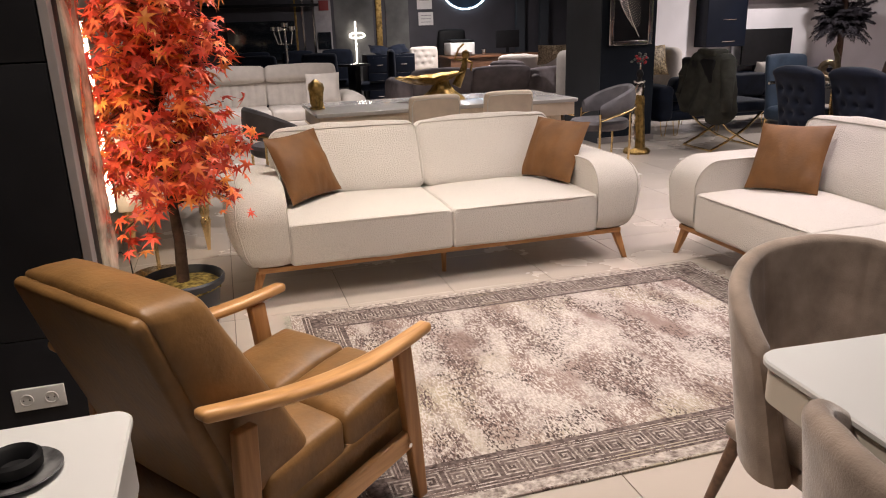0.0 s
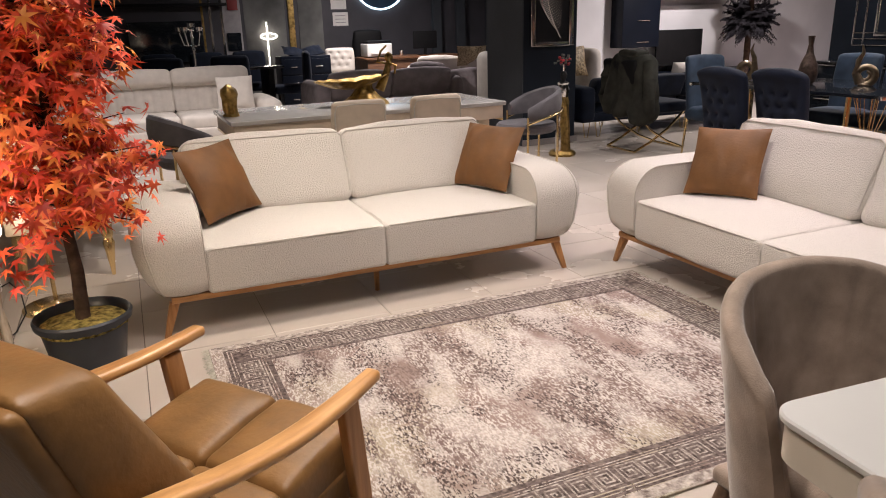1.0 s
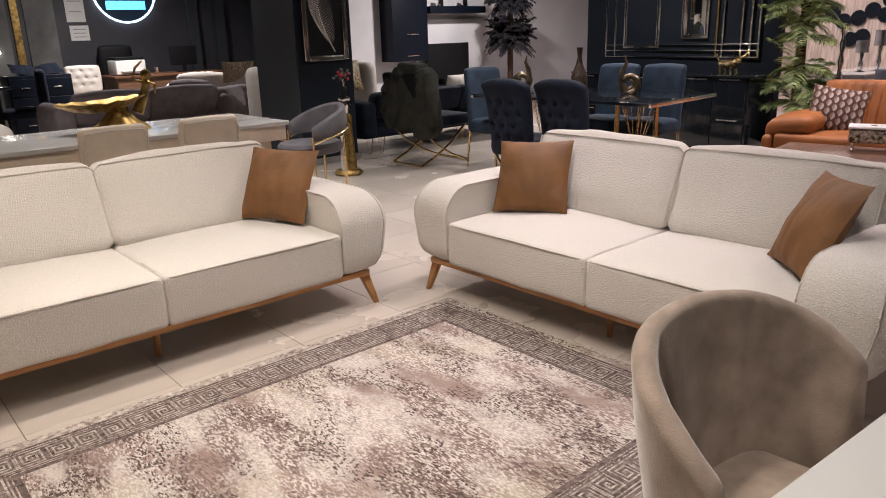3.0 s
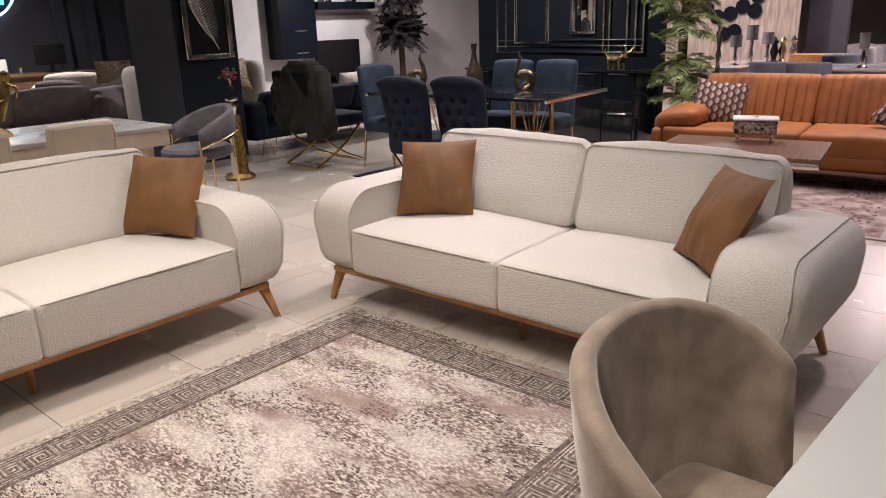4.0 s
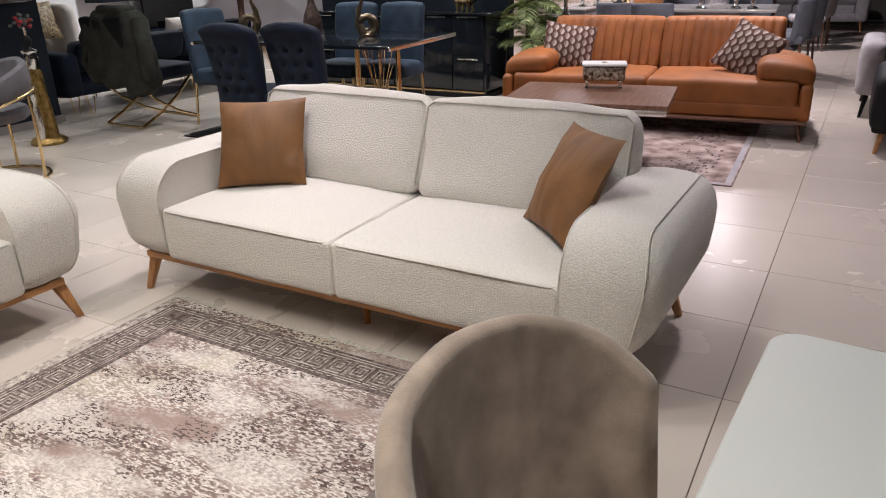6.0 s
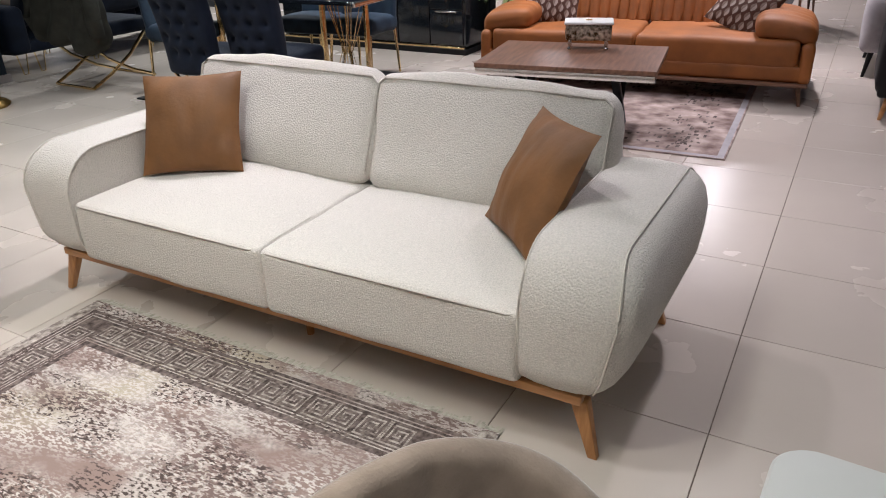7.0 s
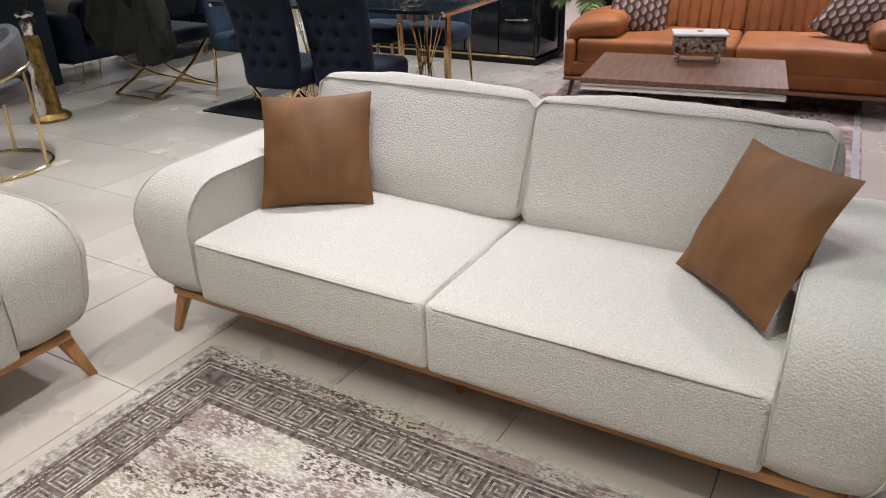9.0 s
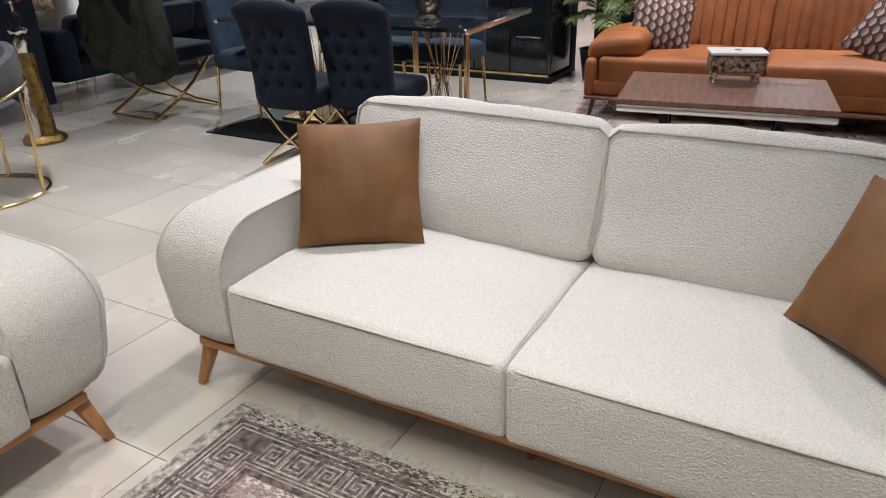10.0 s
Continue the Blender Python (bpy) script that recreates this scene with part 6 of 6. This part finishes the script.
for y, z in ((0.42, 0.10), (0.26, -0.02), (0.06, 0.02), (-0.02, -0.24), (0.14, -0.28), (-0.12, 0.12), (-0.30, 0.05), (-0.34, 0.26)):
    part("disc", lathe([(0.105, 0), (0.11, 0.012), (0.10, 0.022), (0, 0.024)], seg=24), BLACKGLOSS, discs, m=pose(0, y, z, 0, -90, 0))
block = thing("console", pose(8.75, 3.98, 0), "dark grey console block behind the sofa", "cabinet")
part("body", box((0, 0, 0.375), (0.42, 0.48, 0.75), 0.006), BLACK, block)
sidet = thing("sideboard", pose(10.6, 4.35, 0), "grey glass-topped sideboard with table lamps", "cabinet")
part("body", box((0, 0, 0.36), (1.6, 0.5, 0.72), 0.006), LIGHTGREY, sidet)
part("top", box((0, 0, 0.735), (1.7, 0.56, 0.025), 0.005), GREYTOP, sidet)


SMOKE = mat("smoked_silver_glass", (0.40, 0.385, 0.39), 0.2, 0.6, var=0.2, scale=8)


def table_lamp(m, h):
    root = thing("table_lamp", m, "silver table lamp with a grey shade", "lamp", "silver table lamps")
    part("stem", lathe([(0.06, 0), (0.055, 0.012), (0.018, 0.03), (0.03, h * 0.25), (0.016, h * 0.4), (0.026, h * 0.55), (0.012, h * 0.7)], seg=14), SILVER, root)
    part("shade", lathe([(0.075, h * 0.62), (0.075, h), (0.072, h), (0.072, h * 0.62)], seg=20), SMOKE, root, "grey fabric shade")
    return root


for x, y, h in ((10.25, 4.30, 0.38), (10.5, 4.18, 0.50), (10.75, 4.05, 0.40)):
    table_lamp(pose(x, y, 0.748), h)
tall = thing("candle_holder", pose(8.75, 3.98, 0.751), "tall turned silver candle holder on the dark console", "candle holder")
part("stem", lathe([(0.06, 0), (0.03, 0.03), (0.02, 0.12), (0.035, 0.2), (0.018, 0.28), (0.034, 0.38), (0.016, 0.46), (0.04, 0.54), (0.03, 0.55)], seg=14), SILVER, tall)
cdt = thing("dining_table", pose(9.95, 2.75, 0, 0, 0, 4), "grey glass dining table set with silver candle holders", "table")
part("tabletop", box((0, 0, 0.757), (1.0, 1.7, 0.026), 0.005), GREYTOP, cdt)
part("pedestal", box((0, 0, 0.372), (0.4, 0.9, 0.744), 0.01), LIGHTGREY, cdt)


def glass_holder(m, h):
    root = thing("candle_holder", m, "silver candle holder with a smoked glass cylinder", "candle holder", "silver candle holders")
    part("stem", lathe([(0.06, 0), (0.055, 0.015), (0.02, 0.03), (0.032, h * 0.3), (0.016, h * 0.45), (0.02, h * 0.55)], seg=14), SILVER, root)
    part("glass", lathe([(0.052, h * 0.55), (0.055, h), (0.051, h), (0.048, h * 0.57)], seg=18), SMOKE, root, "smoked glass cylinder")
    return root


for y, h in ((2.70, 0.38), (2.32, 0.44), (2.14, 0.42)):
    glass_holder(pose(9.72, y, 0.771), h)


def shell_chair(m, material, label, group):
    root = thing("dining_chair", m, label, "chair", group)

    def wrap(q):
        q.y += 0.30 * (abs(q.x) / 0.25) ** 2 * 0.45
        q.y -= 0.10 * (q.z - 0.44)
        return q

    part("backrest", soft(bmesh.new(), (0, -0.23, 0.64), (0.52, 0.06, 0.44), 0.028, (10, 1, 5), crown=0.006, fn=wrap), material, root)
    part("seat", soft(bmesh.new(), (0, 0.02, 0.44), (0.48, 0.46, 0.09), 0.035, (4, 4, 1), crown=0.015, top_only=True), material, root)
    for x, y in ((-0.18, -0.18), (0.18, -0.18), (-0.18, 0.19), (0.18, 0.19)):
        part("leg", leg((x, y, 0.41), (x * 1.2, y * 1.2, 0), 0.016, 0.010), OAK_DARK, root)
    return root


STEEL = mat("steel_blue_fabric", (0.16, 0.17, 0.20), 0.85, var=0.15, scale=10, bump=0.3)
one = shell_chair(pose(9.30, 3.15, 0, 0, 0, -88), STEEL, "steel blue shell dining chair at the grey table", "steel blue shell chairs")
for m in (pose(9.30, 3.50, 0, 0, 0, -92), pose(10.6, 3.1, 0, 0, 0, 90), pose(10.6, 2.3, 0, 0, 0, 88), pose(9.9, 1.80, 0, 0, 0, 4), pose(10.4, 1.72, 0, 0, 0, -4)):
    copy_thing(one, m)
wt = thing("dining_table", pose(13.6, 2.35, 0), "round-ended wooden dining table with a gold centrepiece", "table")
part("tabletop", rounded_top(-0.9, 0.9, -0.45, 0.45, 0.735, 0.765, 0.42), wood("orange_wood_top", (0.36, 0.15, 0.07), (0.46, 0.21, 0.10)), wt)
part("pedestal", lathe([(0.25, 0), (0.22, 0.03), (0.07, 0.08), (0.07, 0.70), (0.2, 0.735)], seg=20), OAK_DARK, wt)
one = shell_chair(pose(12.75, 1.75, 0, 0, 0, 10), LIGHTGREY, "grey wing dining chair on slim wooden legs", "grey wing chairs")
for m in (pose(13.5, 1.70, 0), pose(14.2, 1.72, 0), pose(13.0, 3.0, 0, 0, 0, 180), pose(13.8, 3.0, 0, 0, 0, 180)):
    copy_thing(one, m)
gilt = bmesh.new()
for dx in (-0.08, 0.0, 0.09):
    lathe([(0.05, 0), (0.03, 0.05), (0.05, 0.18), (0.02, 0.26), (0.04, 0.30), (0.0, 0.36)], gilt, 14, c=(dx, dx * 0.4))
tagged(part("centrepiece_statue", gilt, GOLD, m=pose(13.5, 2.4, 0.766)), "gold figure centrepiece on the wooden table", "statue")
cab2 = thing("display_cabinet", pose(11.3, 3.55, 0), "orange wood cabinet door panel behind the dining table", "cabinet")
part("body", box((0, 0, 0.42), (0.35, 0.62, 0.84), 0.006), wood("orange_oak", (0.48, 0.20, 0.07), (0.62, 0.30, 0.12)), cab2)
for x, y, mt in ((11.2, 3.98, GOLD), (11.35, 3.88, SILVER), (11.1, 4.06, BLACK)):
    b = bmesh.new()
    lathe([(0.05, 0), (0.03, 0.03), (0.055, 0.14), (0.035, 0.22), (0.05, 0.27), (0.0, 0.34)], b, 14, fn=lambda q: q + 0.012 * noise.noise_vector(q * 22))
    tagged(part("bust_statue", b, mt, m=pose(x, y, 0.748)), "small glazed bust statue on the sideboard", "statue", "bust statues")
plain_sofa(pose(16.0, 2.2, 0, 0, 0, -90), "light grey far sofa at the end of the aisle", 2.4, 0.95, LIGHTGREY, n=2, low=0.16)
plain_sofa(pose(13.2, 3.75, 0, 0, 0, -90), "grey corner sofa beyond the dining tables", 1.5, 0.95, LIGHTGREY, n=2, low=0.12)
settle(9.950, 2.750, 10.157, 2.524, 1.022)
plain_sofa(pose(8.52, -0.12, 0, 0, 0, 90), "light grey sofa at the edge of the aisle", 2.2, 0.95, LIGHTGREY, back=0.80, arm_h=0.66, low=0.20, legs=BLACK, n=2)
plain_sofa(pose(7.15, -0.25, 0, 0, 0, -90), "black leather sofa with padded arms on wooden legs", 2.2, 0.92, BLACK, back=0.82, arm_h=0.58, low=0.15, n=2, arm_soft=0.09)
settle(8.000, -0.120, 7.884, -0.321, 0.992)
FLOORMAT = mat("dark_mat", (0.05, 0.045, 0.045), 0.95, var=0.3, scale=20)
slab("mat_far", 12.0, 14.8, 1.55, 3.4, 0.001, 0.01, FLOORMAT, "dark rug under the far wooden table", "mat")


# ---------------------------------------------------------------- ceiling fixtures
ring_data = lathe([(0.25, 0), (0.28, 0.02), (0.28, 0.05), (0.24, 0.05)], seg=28)
first = part("downlight", ring_data, PLASTICWHITE, m=pose(LAMPS[0][0], LAMPS[0][1], CEILING - 0.052))
tagged(first, "round white ceiling downlight", "ceiling light", "ceiling downlights")
for row in LAMPS[1:]:
    copy_thing(first, pose(row[0], row[1], CEILING - 0.052))


# ---------------------------------------------------------------- floor tiles
def tile_verts(s, z1, b):
    h = s / 2
    return [(-h, -h, -0.006), (h, -h, -0.006), (h, h, -0.006), (-h, h, -0.006), (-h, -h, z1 - b), (h, -h, z1 - b), (h, h, z1 - b), (-h, h, z1 - b),
            (-h + b, -h + b, z1), (h - b, -h + b, z1), (h - b, h - b, z1), (-h + b, h - b, z1)]


TILE_FACES = [(0, 1, 5, 4), (1, 2, 6, 5), (2, 3, 7, 6), (3, 0, 4, 7), (4, 5, 9, 8), (5, 6, 10, 9), (6, 7, 11, 10), (7, 4, 8, 11), (8, 9, 10, 11)]
tile_mesh = bpy.data.meshes.new("tile")
tile_mesh.from_pydata(tile_verts(0.5965, 0.0, 0.0012), [], TILE_FACES)
tile_mesh.materials.append(TILE)
rest_v, rest_f = [], []
TURN = Vector((math.cos(radians(1.4)), math.sin(radians(1.4))))
i0, i1 = math.ceil((X0 - 2.85) / 0.6), math.floor((X1 - 2.85) / 0.6)
j0, j1 = math.ceil((Y0 - 1.08) / 0.6), math.floor((Y1 - 1.08) / 0.6)
for i in range(i0, i1):
    for j in range(j0, j1):
        u, v = 0.6 * (i + 0.5), 0.6 * (j + 0.5)
        cx, cy = 2.85 + u * TURN.x + v * TURN.y, 1.08 - u * TURN.y + v * TURN.x
        if -0.8 < cx < 8.2 and 0.7 < cy < 7.4 and cy > 0.62 * cx - 4.2 and (cx > 1.0 or cy > 1.0):
            ob = new("tile", tile_mesh)
            ob.parent = floor
            ob.matrix_basis = pose(cx, cy, 0.0002 * math.sin(i * 7 + j * 3) - 0.0002, 0, 0, -1.4)
        else:
            k = len(rest_v)
            rest_v += [(x * TURN.x + y * TURN.y + cx, y * TURN.x - x * TURN.y + cy, z - 0.0002) for x, y, z in tile_verts(0.5965, 0.0, 0.0012)]
            rest_f += [tuple(q + k for q in f) for f in TILE_FACES]
rest = bpy.data.meshes.new("tile_field")
rest.from_pydata(rest_v, [], rest_f)
rest.materials.append(TILE_REST)
far_tiles = new("tile_field", rest)
far_tiles.parent = floor
far_tiles["kind"] = "stuff"
